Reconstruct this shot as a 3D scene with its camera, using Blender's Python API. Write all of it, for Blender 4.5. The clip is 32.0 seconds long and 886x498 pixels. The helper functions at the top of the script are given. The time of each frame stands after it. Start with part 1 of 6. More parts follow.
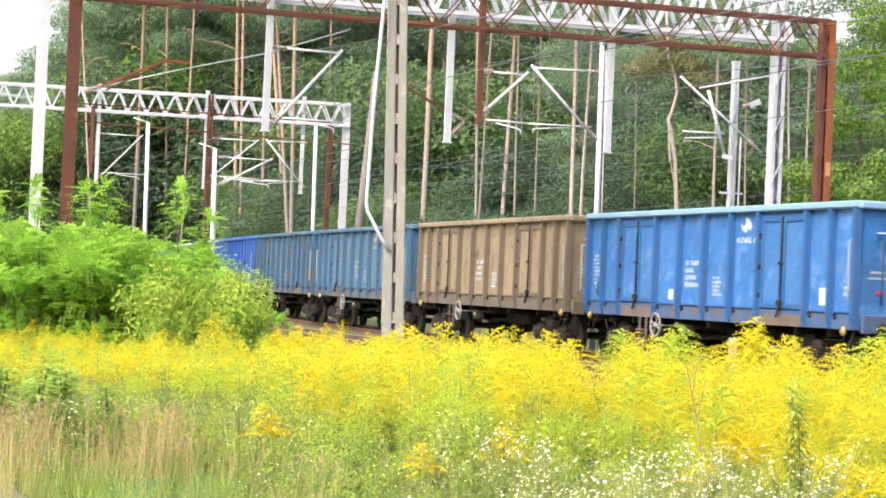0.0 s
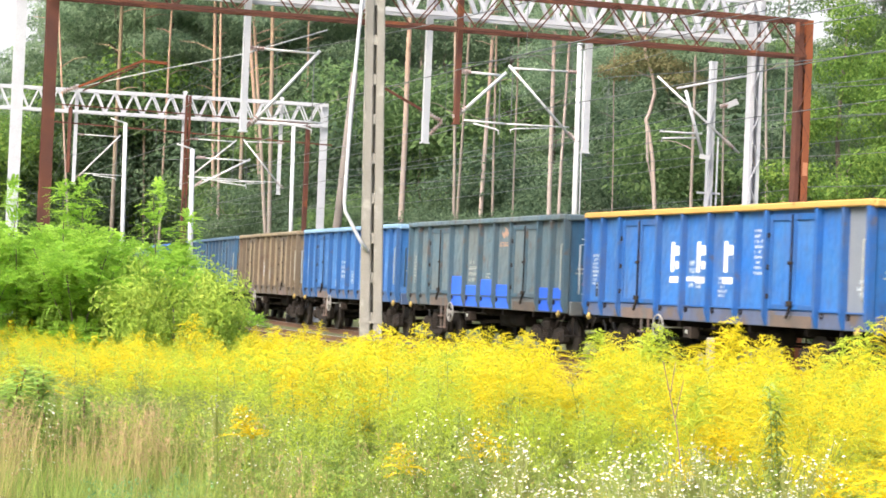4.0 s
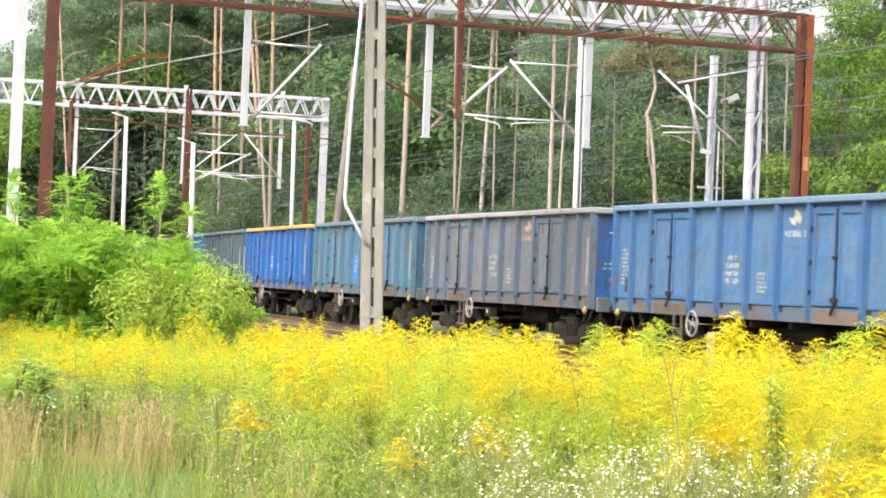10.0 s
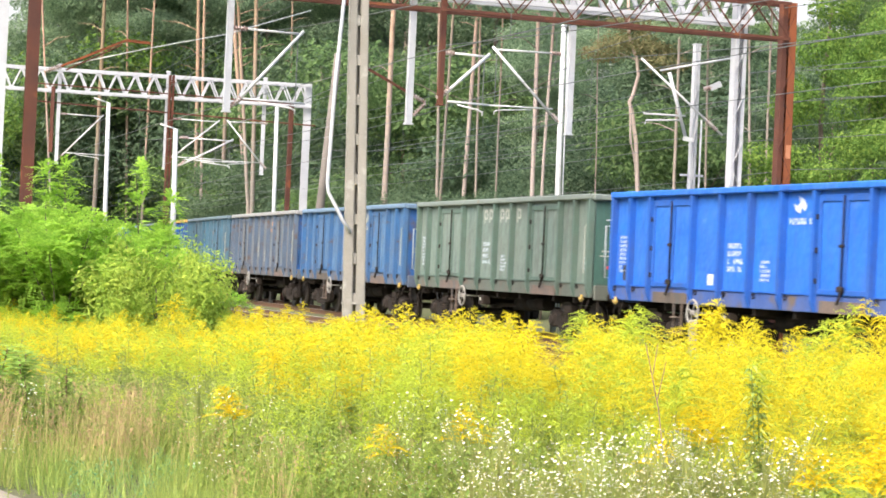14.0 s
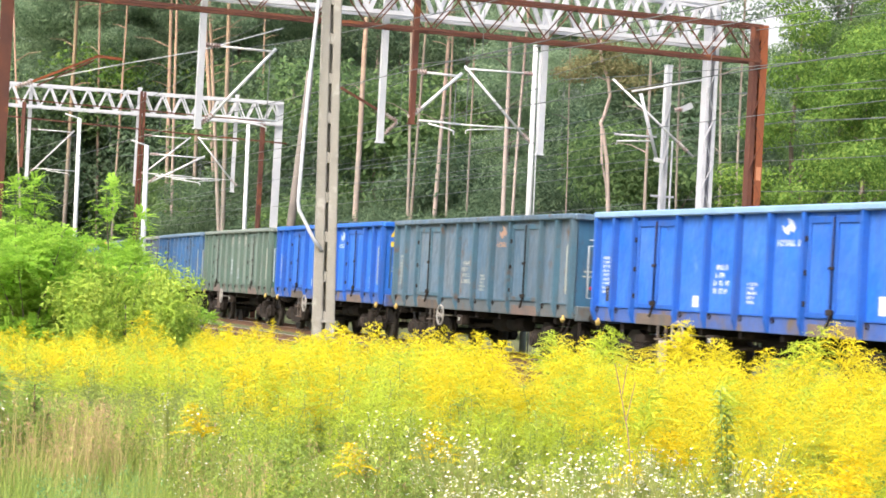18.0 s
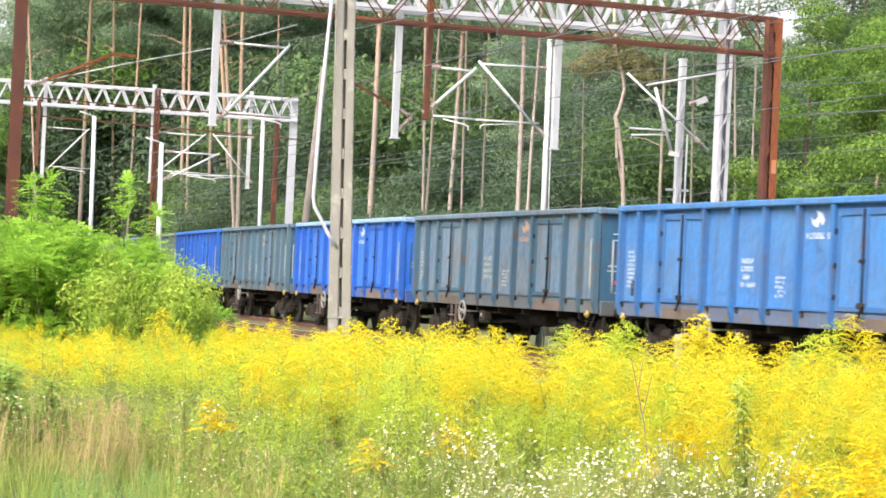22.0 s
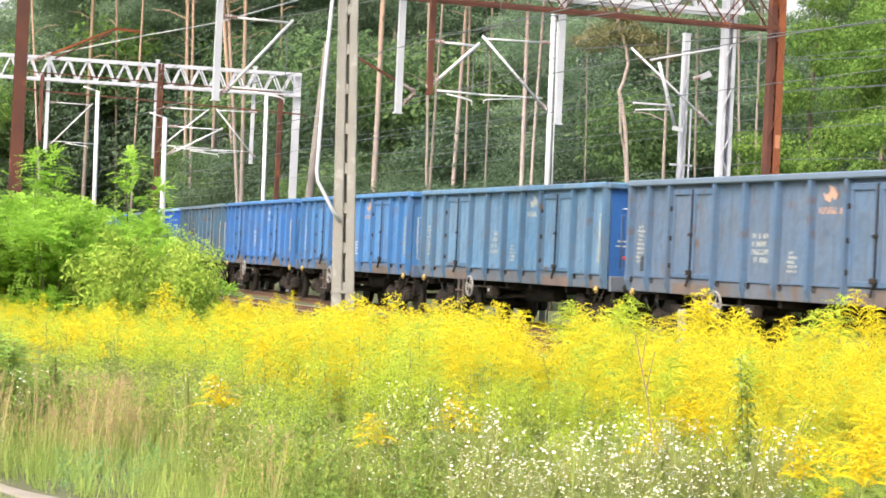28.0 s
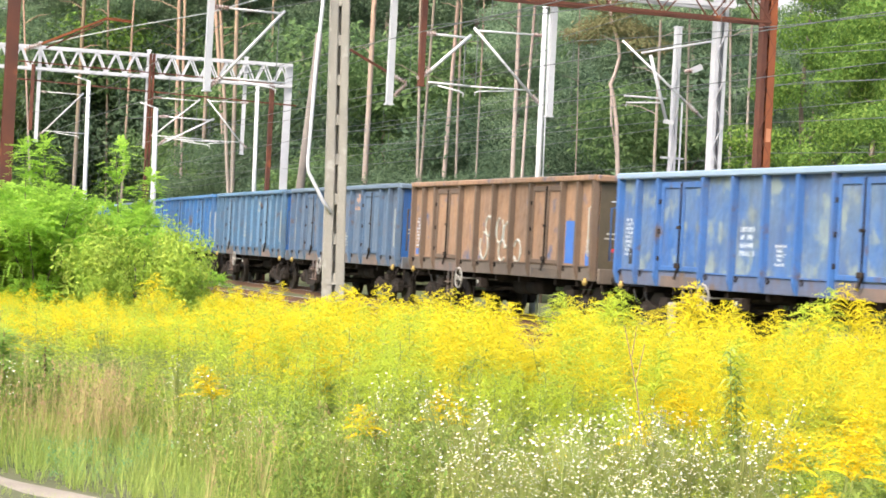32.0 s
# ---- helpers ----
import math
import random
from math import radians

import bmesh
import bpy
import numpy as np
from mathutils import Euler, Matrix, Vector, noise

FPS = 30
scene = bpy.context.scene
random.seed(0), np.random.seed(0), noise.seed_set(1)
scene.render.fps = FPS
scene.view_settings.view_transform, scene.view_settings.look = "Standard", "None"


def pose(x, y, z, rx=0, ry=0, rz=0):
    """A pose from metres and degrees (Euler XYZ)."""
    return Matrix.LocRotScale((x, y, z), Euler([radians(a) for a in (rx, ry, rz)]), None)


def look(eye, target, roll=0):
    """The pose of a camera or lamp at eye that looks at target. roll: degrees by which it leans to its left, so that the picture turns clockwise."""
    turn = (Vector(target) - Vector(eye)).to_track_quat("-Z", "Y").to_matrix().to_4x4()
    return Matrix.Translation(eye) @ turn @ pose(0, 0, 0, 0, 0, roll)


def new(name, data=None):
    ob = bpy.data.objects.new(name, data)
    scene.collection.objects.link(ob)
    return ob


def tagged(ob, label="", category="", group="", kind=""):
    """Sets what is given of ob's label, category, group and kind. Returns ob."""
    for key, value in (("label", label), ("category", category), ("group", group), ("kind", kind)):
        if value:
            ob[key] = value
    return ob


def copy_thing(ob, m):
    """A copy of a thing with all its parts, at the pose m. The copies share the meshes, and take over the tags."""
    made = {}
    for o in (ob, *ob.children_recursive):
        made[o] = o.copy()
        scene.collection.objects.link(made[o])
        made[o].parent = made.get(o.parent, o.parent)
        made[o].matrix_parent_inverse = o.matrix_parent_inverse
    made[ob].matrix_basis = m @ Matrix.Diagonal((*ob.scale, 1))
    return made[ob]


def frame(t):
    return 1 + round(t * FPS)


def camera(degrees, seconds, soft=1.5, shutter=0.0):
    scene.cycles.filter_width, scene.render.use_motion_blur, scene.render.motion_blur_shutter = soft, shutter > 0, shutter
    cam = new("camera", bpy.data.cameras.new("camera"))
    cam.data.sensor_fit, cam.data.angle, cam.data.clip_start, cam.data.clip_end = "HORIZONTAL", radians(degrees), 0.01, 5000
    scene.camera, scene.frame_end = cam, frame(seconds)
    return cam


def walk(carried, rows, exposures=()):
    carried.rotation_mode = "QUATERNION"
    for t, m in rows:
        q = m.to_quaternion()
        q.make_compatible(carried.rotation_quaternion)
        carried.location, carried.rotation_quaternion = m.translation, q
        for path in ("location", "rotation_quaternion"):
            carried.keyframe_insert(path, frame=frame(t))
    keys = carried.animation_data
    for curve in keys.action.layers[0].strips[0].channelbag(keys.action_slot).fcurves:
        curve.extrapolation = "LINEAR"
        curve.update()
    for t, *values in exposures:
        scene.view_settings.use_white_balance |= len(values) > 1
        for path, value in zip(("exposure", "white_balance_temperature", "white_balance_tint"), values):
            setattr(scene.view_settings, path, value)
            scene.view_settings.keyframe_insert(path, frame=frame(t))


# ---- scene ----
# Track arc: near side plane of the train, s grows away from the camera.
X0, Y0, TH, KK = 2.7614, 50.7011, 0.3211, -0.0018
PITCH, BODY_L = 14.062, 12.85
HALF_W = 1.45
CAM_Z = 1.47


S_BEND = 55.0        # the curve ends here, straight beyond


def lane(s, q=0.0):
    """Point on the line q metres from the train's centre line towards the camera, and the heading."""
    c = min(s, S_BEND)
    h = TH + KK * c
    x = X0 + (math.cos(h) - math.cos(TH)) / KK + (HALF_W - q) * math.cos(h) - math.sin(h) * (s - c)
    y = Y0 + (math.sin(h) - math.sin(TH)) / KK + (HALF_W - q) * math.sin(h) + math.cos(h) * (s - c)
    return x, y, h


def travelled(t):
    """Metres that the train has run, 0 at 6 s."""
    z = (t - 16) / 16
    return 68.0537 + 109.7744 * z + 1.5815 * z * z + 0.1327 * z ** 3


# Camera: stands still, turns a little in the hand.
def cam_pose(yaw, pitch, roll):
    """Yaw, pitch and roll in degrees."""
    a, b = radians(yaw), radians(pitch)
    eye = Vector((0, 0, CAM_Z))
    return look(eye, eye + Vector((math.sin(a) * math.cos(b), math.cos(a) * math.cos(b), math.sin(b))) * 50, roll)


cam = camera(22.74, 32.0, soft=1.7, shutter=0.4)
walk(cam, [
    (0, cam_pose(-0.909, 1.021, 2.48)), (0.5, cam_pose(-0.879, 1.062, 2.39)), (1, cam_pose(-0.811, 1.113, 2.46)), (1.5, cam_pose(-0.758, 1.183, 2.45)),
    (2, cam_pose(-0.634, 1.210, 2.29)), (2.5, cam_pose(-0.577, 1.193, 2.20)), (3, cam_pose(-0.495, 1.132, 2.22)), (3.5, cam_pose(-0.399, 1.078, 2.32)),
    (5.5, cam_pose(-0.290, 1.000, 2.43)), (6, cam_pose(-0.285, 0.933, 2.43)), (6.5, cam_pose(-0.248, 0.958, 2.41)), (7, cam_pose(-0.235, 1.003, 2.41)),
    (7.5, cam_pose(-0.299, 1.091, 2.44)), (8, cam_pose(-0.316, 1.115, 2.52)), (8.5, cam_pose(-0.286, 1.081, 2.51)), (9, cam_pose(-0.253, 0.835, 2.37)),
    (9.5, cam_pose(-0.319, 0.862, 2.36)), (10, cam_pose(-0.348, 0.907, 2.44)), (10.5, cam_pose(-0.299, 0.916, 2.53)), (11, cam_pose(-0.216, 0.930, 2.59)),
    (11.5, cam_pose(-0.158, 0.855, 2.41)), (12, cam_pose(-0.119, 0.760, 2.45)), (12.5, cam_pose(-0.080, 0.730, 2.33)), (13, cam_pose(0.000, 0.652, 2.44)),
    (13.5, cam_pose(0.073, 0.597, 2.51)), (14, cam_pose(0.126, 0.586, 2.61)), (14.5, cam_pose(0.189, 0.724, 2.73)), (16.5, cam_pose(0.838, 1.100, 2.83)),
    (17, cam_pose(0.900, 1.158, 2.91)), (17.5, cam_pose(0.890, 1.133, 3.06)), (18, cam_pose(0.870, 1.116, 3.08)), (18.5, cam_pose(0.841, 1.062, 3.00)),
    (19, cam_pose(0.793, 1.054, 2.84)), (19.5, cam_pose(0.787, 1.171, 2.96)), (20, cam_pose(0.763, 1.160, 2.96)), (20.5, cam_pose(0.714, 1.077, 3.02)),
    (21, cam_pose(0.607, 1.042, 2.89)), (21.5, cam_pose(0.545, 0.988, 2.70)), (22, cam_pose(0.476, 0.973, 2.70)), (22.5, cam_pose(0.409, 0.897, 2.68)),
    (23, cam_pose(0.342, 0.792, 2.61)), (23.5, cam_pose(0.323, 0.653, 2.72)), (24, cam_pose(0.252, 0.545, 2.63)), (24.5, cam_pose(0.216, 0.449, 2.69)),
    (25, cam_pose(0.154, 0.432, 2.78)), (25.5, cam_pose(0.127, 0.411, 2.82)), (27.5, cam_pose(0.450, 0.345, 2.90)), (28, cam_pose(0.416, 0.318, 2.70)),
    (28.5, cam_pose(0.462, 0.328, 2.76)), (29, cam_pose(0.507, 0.308, 2.76)), (29.5, cam_pose(0.538, 0.289, 2.92)), (30, cam_pose(0.552, 0.270, 3.04)),
    (30.5, cam_pose(0.545, 0.168, 2.96)), (31, cam_pose(0.644, 0.113, 3.16)), (31.5, cam_pose(0.689, 0.113, 3.26)), (32, cam_pose(0.674, 0.117, 3.01)),
])

# Light: bright thin overcast.
world = bpy.data.worlds.new("world")
scene.world = world
world.use_nodes = True
wn = world.node_tree.nodes
sky = wn.new("ShaderNodeTexSky")
sky.sky_type = "NISHITA"
sky.sun_disc = False
sky.sun_elevation = radians(48)
sky.sun_rotation = radians(218.7)
sky.air_density, sky.dust_density, sky.ozone_density = 1.0, 6.0, 1.0
wn["Background"].inputs["Strength"].default_value = 0.15
world.node_tree.links.new(sky.outputs["Color"], wn["Background"].inputs["Color"])
sun_data = bpy.data.lights.new("sun", "SUN")
sun_data.energy, sun_data.angle, sun_data.color = 1.5, radians(40), (1.0, 0.97, 0.92)
sun = new("sun", sun_data)
sun.matrix_world = look((-32, -40, 56), (0, 0, 0))
scene.view_settings.exposure = 1.45


# ---- materials ----
def mat(name, base, rough=0.7, metal=0.0, second=None, scale=4.0, amount=0.5, fine=40.0, bump=0.15, third=None, third_scale=1.5,
        third_at=0.6, spec=0.4, seed=0.0, rand=0.0, island=0.0, coat=0.0, trans=0.0, coord="Object", streak=0.0, streak_col=(0.05, 0.045, 0.04), upper=None, dent=0.0, grime=0.0):
    """Procedural surface: base colour, a second tone in large noise, a third as blotches, fine grain in the bump."""
    m = bpy.data.materials.new(name)
    m.use_nodes = True
    nt = m.node_tree
    n, ln = nt.nodes, nt.links
    b = n["Principled BSDF"]
    b.inputs["Roughness"].default_value = rough
    b.inputs["Metallic"].default_value = metal
    b.inputs["Specular IOR Level"].default_value = spec
    tc = n.new("ShaderNodeTexCoord")
    mp = n.new("ShaderNodeMapping")
    mp.inputs["Location"].default_value = (seed * 13.7, seed * 7.1, seed * 3.3)
    ln.new(tc.outputs[coord], mp.inputs["Vector"])

    def nz(sc, detail=4.0):
        t = n.new("ShaderNodeTexNoise")
        t.inputs["Scale"].default_value = sc
        t.inputs["Detail"].default_value = detail
        ln.new(mp.outputs["Vector"], t.inputs["Vector"])
        return t.outputs["Fac"]

    def ramp(fac, lo, hi):
        r = n.new("ShaderNodeMapRange")
        r.inputs["From Min"].default_value, r.inputs["From Max"].default_value = lo, hi
        ln.new(fac, r.inputs["Value"])
        return r.outputs["Result"]

    def mixc(fac, a, c2, mode="MIX"):
        x = n.new("ShaderNodeMix")
        x.data_type, x.blend_type = "RGBA", mode
        if hasattr(fac, "links"):
            ln.new(fac, x.inputs["Factor"])
        else:
            x.inputs["Factor"].default_value = fac
        for val, sock in ((a, x.inputs["A"]), (c2, x.inputs["B"])):
            if hasattr(val, "links"):
                ln.new(val, sock)
            else:
                sock.default_value = (*val, 1)
        return x.outputs["Result"]

    col = None
    second = second or tuple(c * 0.7 for c in base)
    f1 = n.new("ShaderNodeMath")
    f1.operation = "MULTIPLY"
    f1.inputs[1].default_value = amount
    ln.new(ramp(nz(scale), 0.35, 0.7), f1.inputs[0])
    col = mixc(f1.outputs[0], base, second)
    fz = nz(fine, 6.0)
    col = mixc(0.35, col, mixc(ramp(fz, 0.3, 0.7), tuple(c * 0.75 for c in base), tuple(min(1, c * 1.15) for c in base)))
    if third:
        col = mixc(ramp(nz(third_scale, 7.0), third_at - 0.03, third_at + 0.11), col, third)
    if streak:
        mp2 = n.new("ShaderNodeMapping")
        mp2.inputs["Location"].default_value = (seed * 5.3, seed * 2.9, seed)
        mp2.inputs["Scale"].default_value = (5.5, 5.5, 0.55)
        ln.new(tc.outputs[coord], mp2.inputs["Vector"])
        for sc, lo, hi, k in ((1.0, 0.5, 0.78, streak), (3.2, 0.52, 0.8, streak * 0.8)):
            t2 = n.new("ShaderNodeTexNoise")
            t2.inputs["Scale"].default_value, t2.inputs["Detail"].default_value = sc, 5.0
            ln.new(mp2.outputs["Vector"], t2.inputs["Vector"])
            f2 = n.new("ShaderNodeMath")
            f2.operation = "MULTIPLY"
            f2.inputs[1].default_value = k
            ln.new(ramp(t2.outputs["Fac"], lo, hi), f2.inputs[0])
            col = mixc(f2.outputs[0], col, streak_col)
    if grime:
        for sc, lo, hi, kk in ((1.1, 0.45, 0.75, grime), (4.5, 0.5, 0.72, grime * 0.8)):
            f3 = n.new("ShaderNodeMath")
            f3.operation = "MULTIPLY"
            f3.inputs[1].default_value = kk
            ln.new(ramp(nz(sc, 8.0), lo, hi), f3.inputs[0])
            col = mixc(f3.outputs[0], col, (0.105, 0.095, 0.085))
    if upper:
        sx = n.new("ShaderNodeSeparateXYZ")
        ln.new(tc.outputs[coord], sx.inputs[0])
        ad = n.new("ShaderNodeMath")
        ad.operation = "MULTIPLY_ADD"
        ad.inputs[1].default_value = 5.0
        ln.new(nz(0.5), ad.inputs[0])
        ln.new(sx.outputs["Z"], ad.inputs[2])
        col = mixc(ramp(ad.outputs[0], upper[1], upper[2]), col, mixc(ramp(fz, 0.3, 0.7), upper[0], tuple(c * 0.6 for c in upper[0])))
    if rand or island:
        if island:
            g = n.new("ShaderNodeNewGeometry")
            rv, amt = g.outputs["Random Per Island"], island
        else:
            g = n.new("ShaderNodeObjectInfo")
            rv, amt = g.outputs["Random"], rand
        hs = n.new("ShaderNodeHueSaturation")
        mr = n.new("ShaderNodeMapRange")
        mr.inputs["To Min"].default_value, mr.inputs["To Max"].default_value = 1 - amt, 1 + amt
        ln.new(rv, mr.inputs["Value"])
        ln.new(mr.outputs["Result"], hs.inputs["Value"])
        mh = n.new("ShaderNodeMapRange")
        mh.inputs["To Min"].default_value, mh.inputs["To Max"].default_value = 0.5 + 0.06 * amt, 0.5 - 0.06 * amt
        ln.new(rv, mh.inputs["Value"])
        ln.new(mh.outputs["Result"], hs.inputs["Hue"])
        ln.new(col, hs.inputs["Color"])
        col = hs.outputs["Color"]
    ln.new(col, b.inputs["Base Color"])
    if bump:
        bp = n.new("ShaderNodeBump")
        bp.inputs["Strength"].default_value = bump
        bp.inputs["Distance"].default_value = 0.02
        ln.new(fz, bp.inputs["Height"])
        if dent:
            bd = n.new("ShaderNodeBump")
            bd.inputs["Strength"].default_value, bd.inputs["Distance"].default_value = dent, 0.12
            ln.new(nz(2.4, 2.0), bd.inputs["Height"])
            ln.new(bd.outputs["Normal"], bp.inputs["Normal"])
        ln.new(bp.outputs["Normal"], b.inputs["Normal"])
    if trans:
        t = n.new("ShaderNodeBsdfTranslucent")
        ln.new(col, t.inputs["Color"])
        mx = n.new("ShaderNodeMixShader")
        mx.inputs[0].default_value = trans
        ln.new(b.outputs[0], mx.inputs[1])
        ln.new(t.outputs[0], mx.inputs[2])
        ln.new(mx.outputs[0], n["Material Output"].inputs["Surface"])
    return m


RUST = (0.19, 0.065, 0.028)
M_STEEL_DARK = mat("dark_steel", (0.019, 0.017, 0.016), 0.85, 0.0, (0.042, 0.032, 0.026), 5, 0.8, third=(0.065, 0.05, 0.04), third_at=0.62, bump=0.3, spec=0.06)
M_BOGIE = mat("bogie_grime", (0.024, 0.021, 0.019), 0.9, 0.0, (0.06, 0.045, 0.036), 4, 0.8, bump=0.4, spec=0.08)
M_WHEEL = mat("wheel_steel", (0.035, 0.03, 0.027), 0.7, 0.2, (0.075, 0.052, 0.038), 6, 0.6)
M_WHITE_STEEL = mat("galvanised_white", (0.50, 0.51, 0.54), 0.55, 0.0, (0.37, 0.38, 0.42), 3, 0.5, bump=0.05)
M_RUST_STEEL = mat("rusty_steel", (0.075, 0.030, 0.022), 0.9, 0.0, (0.17, 0.055, 0.025), 1.3, 0.8, third=(0.32, 0.10, 0.03), third_scale=0.9, third_at=0.66, bump=0.4)
M_RUST_BRIGHT = mat("bright_rust", (0.24, 0.072, 0.026), 0.9, 0.0, (0.13, 0.045, 0.024), 1.1, 0.9, third=(0.36, 0.13, 0.05), third_scale=1.4, third_at=0.62, bump=0.4)
M_RUST_PALE = mat("pale_rust_patch", (0.45, 0.20, 0.11), 0.9, 0.0, (0.34, 0.13, 0.06), 5, 0.8, bump=0.2)
M_MAST = mat("zinc_mast", (0.50, 0.51, 0.51), 0.5, 0.1, (0.36, 0.36, 0.35), 1.2, 0.8, bump=0.1)
M_WOOD = mat("weathered_wood", (0.17, 0.15, 0.135), 0.95, 0.0, (0.11, 0.10, 0.09), 1.5, 0.8, fine=20, bump=0.5)
M_WHEEL_GREY = mat("brake_wheel_paint", (0.28, 0.27, 0.25), 0.6, 0.0, (0.18, 0.16, 0.14), 6, 0.7)
M_GREY_STEEL = mat("grey_tube", (0.58, 0.59, 0.60), 0.45, 0.1, (0.42, 0.42, 0.42), 5, 0.5)
M_WIRE = mat("wire", (0.16, 0.17, 0.17), 0.5, 0.4, bump=0)
M_INSUL = mat("insulator", (0.20, 0.10, 0.085), 0.3, 0.0, (0.72, 0.68, 0.65), 7, 1.0, bump=0)
M_CONCRETE = mat("pole_concrete", (0.29, 0.275, 0.245), 0.95, 0.0, (0.21, 0.195, 0.17), 2.2, 0.7, fine=60, bump=0.5, third=(0.36, 0.345, 0.31), third_scale=5)
M_RAIL = mat("rail_steel", (0.16, 0.085, 0.05), 0.7, 0.3, (0.10, 0.05, 0.03), 6, 0.6)
M_RAIL_TOP = mat("rail_head", (0.5, 0.48, 0.46), 0.35, 0.8, bump=0)
M_SLEEPER = mat("sleeper", (0.19, 0.13, 0.09), 0.95, 0.0, (0.28, 0.2, 0.15), 3, 0.7, bump=0.5, rand=0.3)
M_BALLAST = mat("ballast", (0.20, 0.125, 0.085), 0.95, 0.0, (0.30, 0.21, 0.16), 1.1, 0.8, fine=22, bump=0.9, island=0.3)
M_YELLOW = mat("yellow_paint", (0.42, 0.29, 0.07), 0.6, 0.0, (0.40, 0.33, 0.16), 9, 0.6)
M_MARK = mat("white_marking", (0.46, 0.51, 0.57), 0.6, 0.0, (0.38, 0.44, 0.52), 6, 0.7, bump=0)
M_MARK_OLD = mat("faded_marking", (0.38, 0.38, 0.33), 0.7, 0.0, (0.25, 0.29, 0.30), 7, 0.8, bump=0)
M_MARK_ORANGE = mat("orange_marking", (0.46, 0.25, 0.16), 0.7, 0.0, (0.36, 0.33, 0.29), 6, 0.8, bump=0)
M_DOORSILL = mat("rusty_sill", (0.10, 0.082, 0.072), 0.85, 0.0, (0.185, 0.12, 0.085), 2.2, 0.9, bump=0.3, third=(0.085, 0.082, 0.08), third_scale=3.0, third_at=0.52, rand=0.25)
M_RED = mat("red_lamp", (0.5, 0.03, 0.03), 0.4, bump=0)
M_CHARCOAL = mat("charcoal_plate", (0.03, 0.03, 0.03), 0.8, bump=0)


# ---- building helpers ----
def part(name, bm, material, parent=None, label=""):
    me = bpy.data.meshes.new(name)
    bm.to_mesh(me)
    bm.free()
    if material:
        me.materials.append(material)
    ob = new(name, me)
    ob.parent = parent
    if label:
        ob["label"] = label
    return ob


def thing(name, label, category, group="", kind="", at=None):
    ob = tagged(new(name), label, category, group, kind)
    ob.empty_display_size = 0.2
    if at:
        ob.matrix_basis = at
    return ob


def box(bm, x0, x1, y0, y1, z0, z1, ch=0.0):
    """Box, with its edges cut by ch."""
    r = bmesh.ops.create_cube(bm, size=1)["verts"]
    for v in r:
        v.co = Vector(((x0 + x1) / 2 + v.co.x * (x1 - x0), (y0 + y1) / 2 + v.co.y * (y1 - y0), (z0 + z1) / 2 + v.co.z * (z1 - z0)))
    if ch:
        es = {e for v in r for e in v.link_edges}
        bmesh.ops.bevel(bm, geom=list(es), offset=ch, segments=1, affect="EDGES")
    return bm


def bar(bm, a, b, w, h=None, up=(0, 0, 1)):
    """Rectangular bar from a to b, w across and h along up."""
    a, b, h = Vector(a), Vector(b), h or w
    d = (b - a).normalized()
    u = Vector(up)
    if abs(d.dot(u)) > 0.98:
        u = Vector((1, 0, 0))
    sd = d.cross(u).normalized()
    u = sd.cross(d)
    vs = [bm.verts.new(p + sd * sx * w / 2 + u * sz * h / 2) for p in (a, b) for sx, sz in ((-1, -1), (1, -1), (1, 1), (-1, 1))]
    for f in ((3, 2, 1, 0), (4, 5, 6, 7), (0, 1, 5, 4), (1, 2, 6, 5), (2, 3, 7, 6), (3, 0, 4, 7)):
        bm.faces.new([vs[i] for i in f])
    return bm


def tube(bm, pts, r, n=6, r2=None):
    """Round tube through points; r2: the radius at its end."""
    rings = []
    pts = [Vector(p) for p in pts]
    for i, p in enumerate(pts):
        d = (pts[min(i + 1, len(pts) - 1)] - pts[max(i - 1, 0)]).normalized()
        u = Vector((0, 0, 1)) if abs(d.z) < 0.9 else Vector((1, 0, 0))
        sd = d.cross(u).normalized()
        u = sd.cross(d)
        rr = r if r2 is None else r + (r2 - r) * i / (len(pts) - 1)
        rings.append([bm.verts.new(p + (sd * math.cos(k * math.tau / n) + u * math.sin(k * math.tau / n)) * rr) for k in range(n)])
    for a, b in zip(rings, rings[1:]):
        for k in range(n):
            f = bm.faces.new((a[k], a[(k + 1) % n], b[(k + 1) % n], b[k]))
            f.smooth = n > 5
    bm.faces.new(rings[0][::-1])
    bm.faces.new(rings[-1])
    return bm


def disc(bm, c, axis, r, half, n=20):
    a = Vector(axis).normalized() * half
    return tube(bm, [Vector(c) - a, Vector(c) + a], r, n)


def ring(bm, c, axis, r, t, n=20, m=6):
    """Torus round axis."""
    c, a = Vector(c), Vector(axis).normalized()
    u = a.orthogonal().normalized()
    v = a.cross(u)
    rows = []
    for i in range(n):
        d = u * math.cos(i * math.tau / n) + v * math.sin(i * math.tau / n)
        rows.append([bm.verts.new(c + d * (r + t * math.cos(j * math.tau / m)) + a * t * math.sin(j * math.tau / m)) for j in range(m)])
    for i in range(n):
        for j in range(m):
            f = bm.faces.new((rows[i][j], rows[(i + 1) % n][j], rows[(i + 1) % n][(j + 1) % m], rows[i][(j + 1) % m]))
            f.smooth = True
    return bm


def B():
    return bmesh.new()


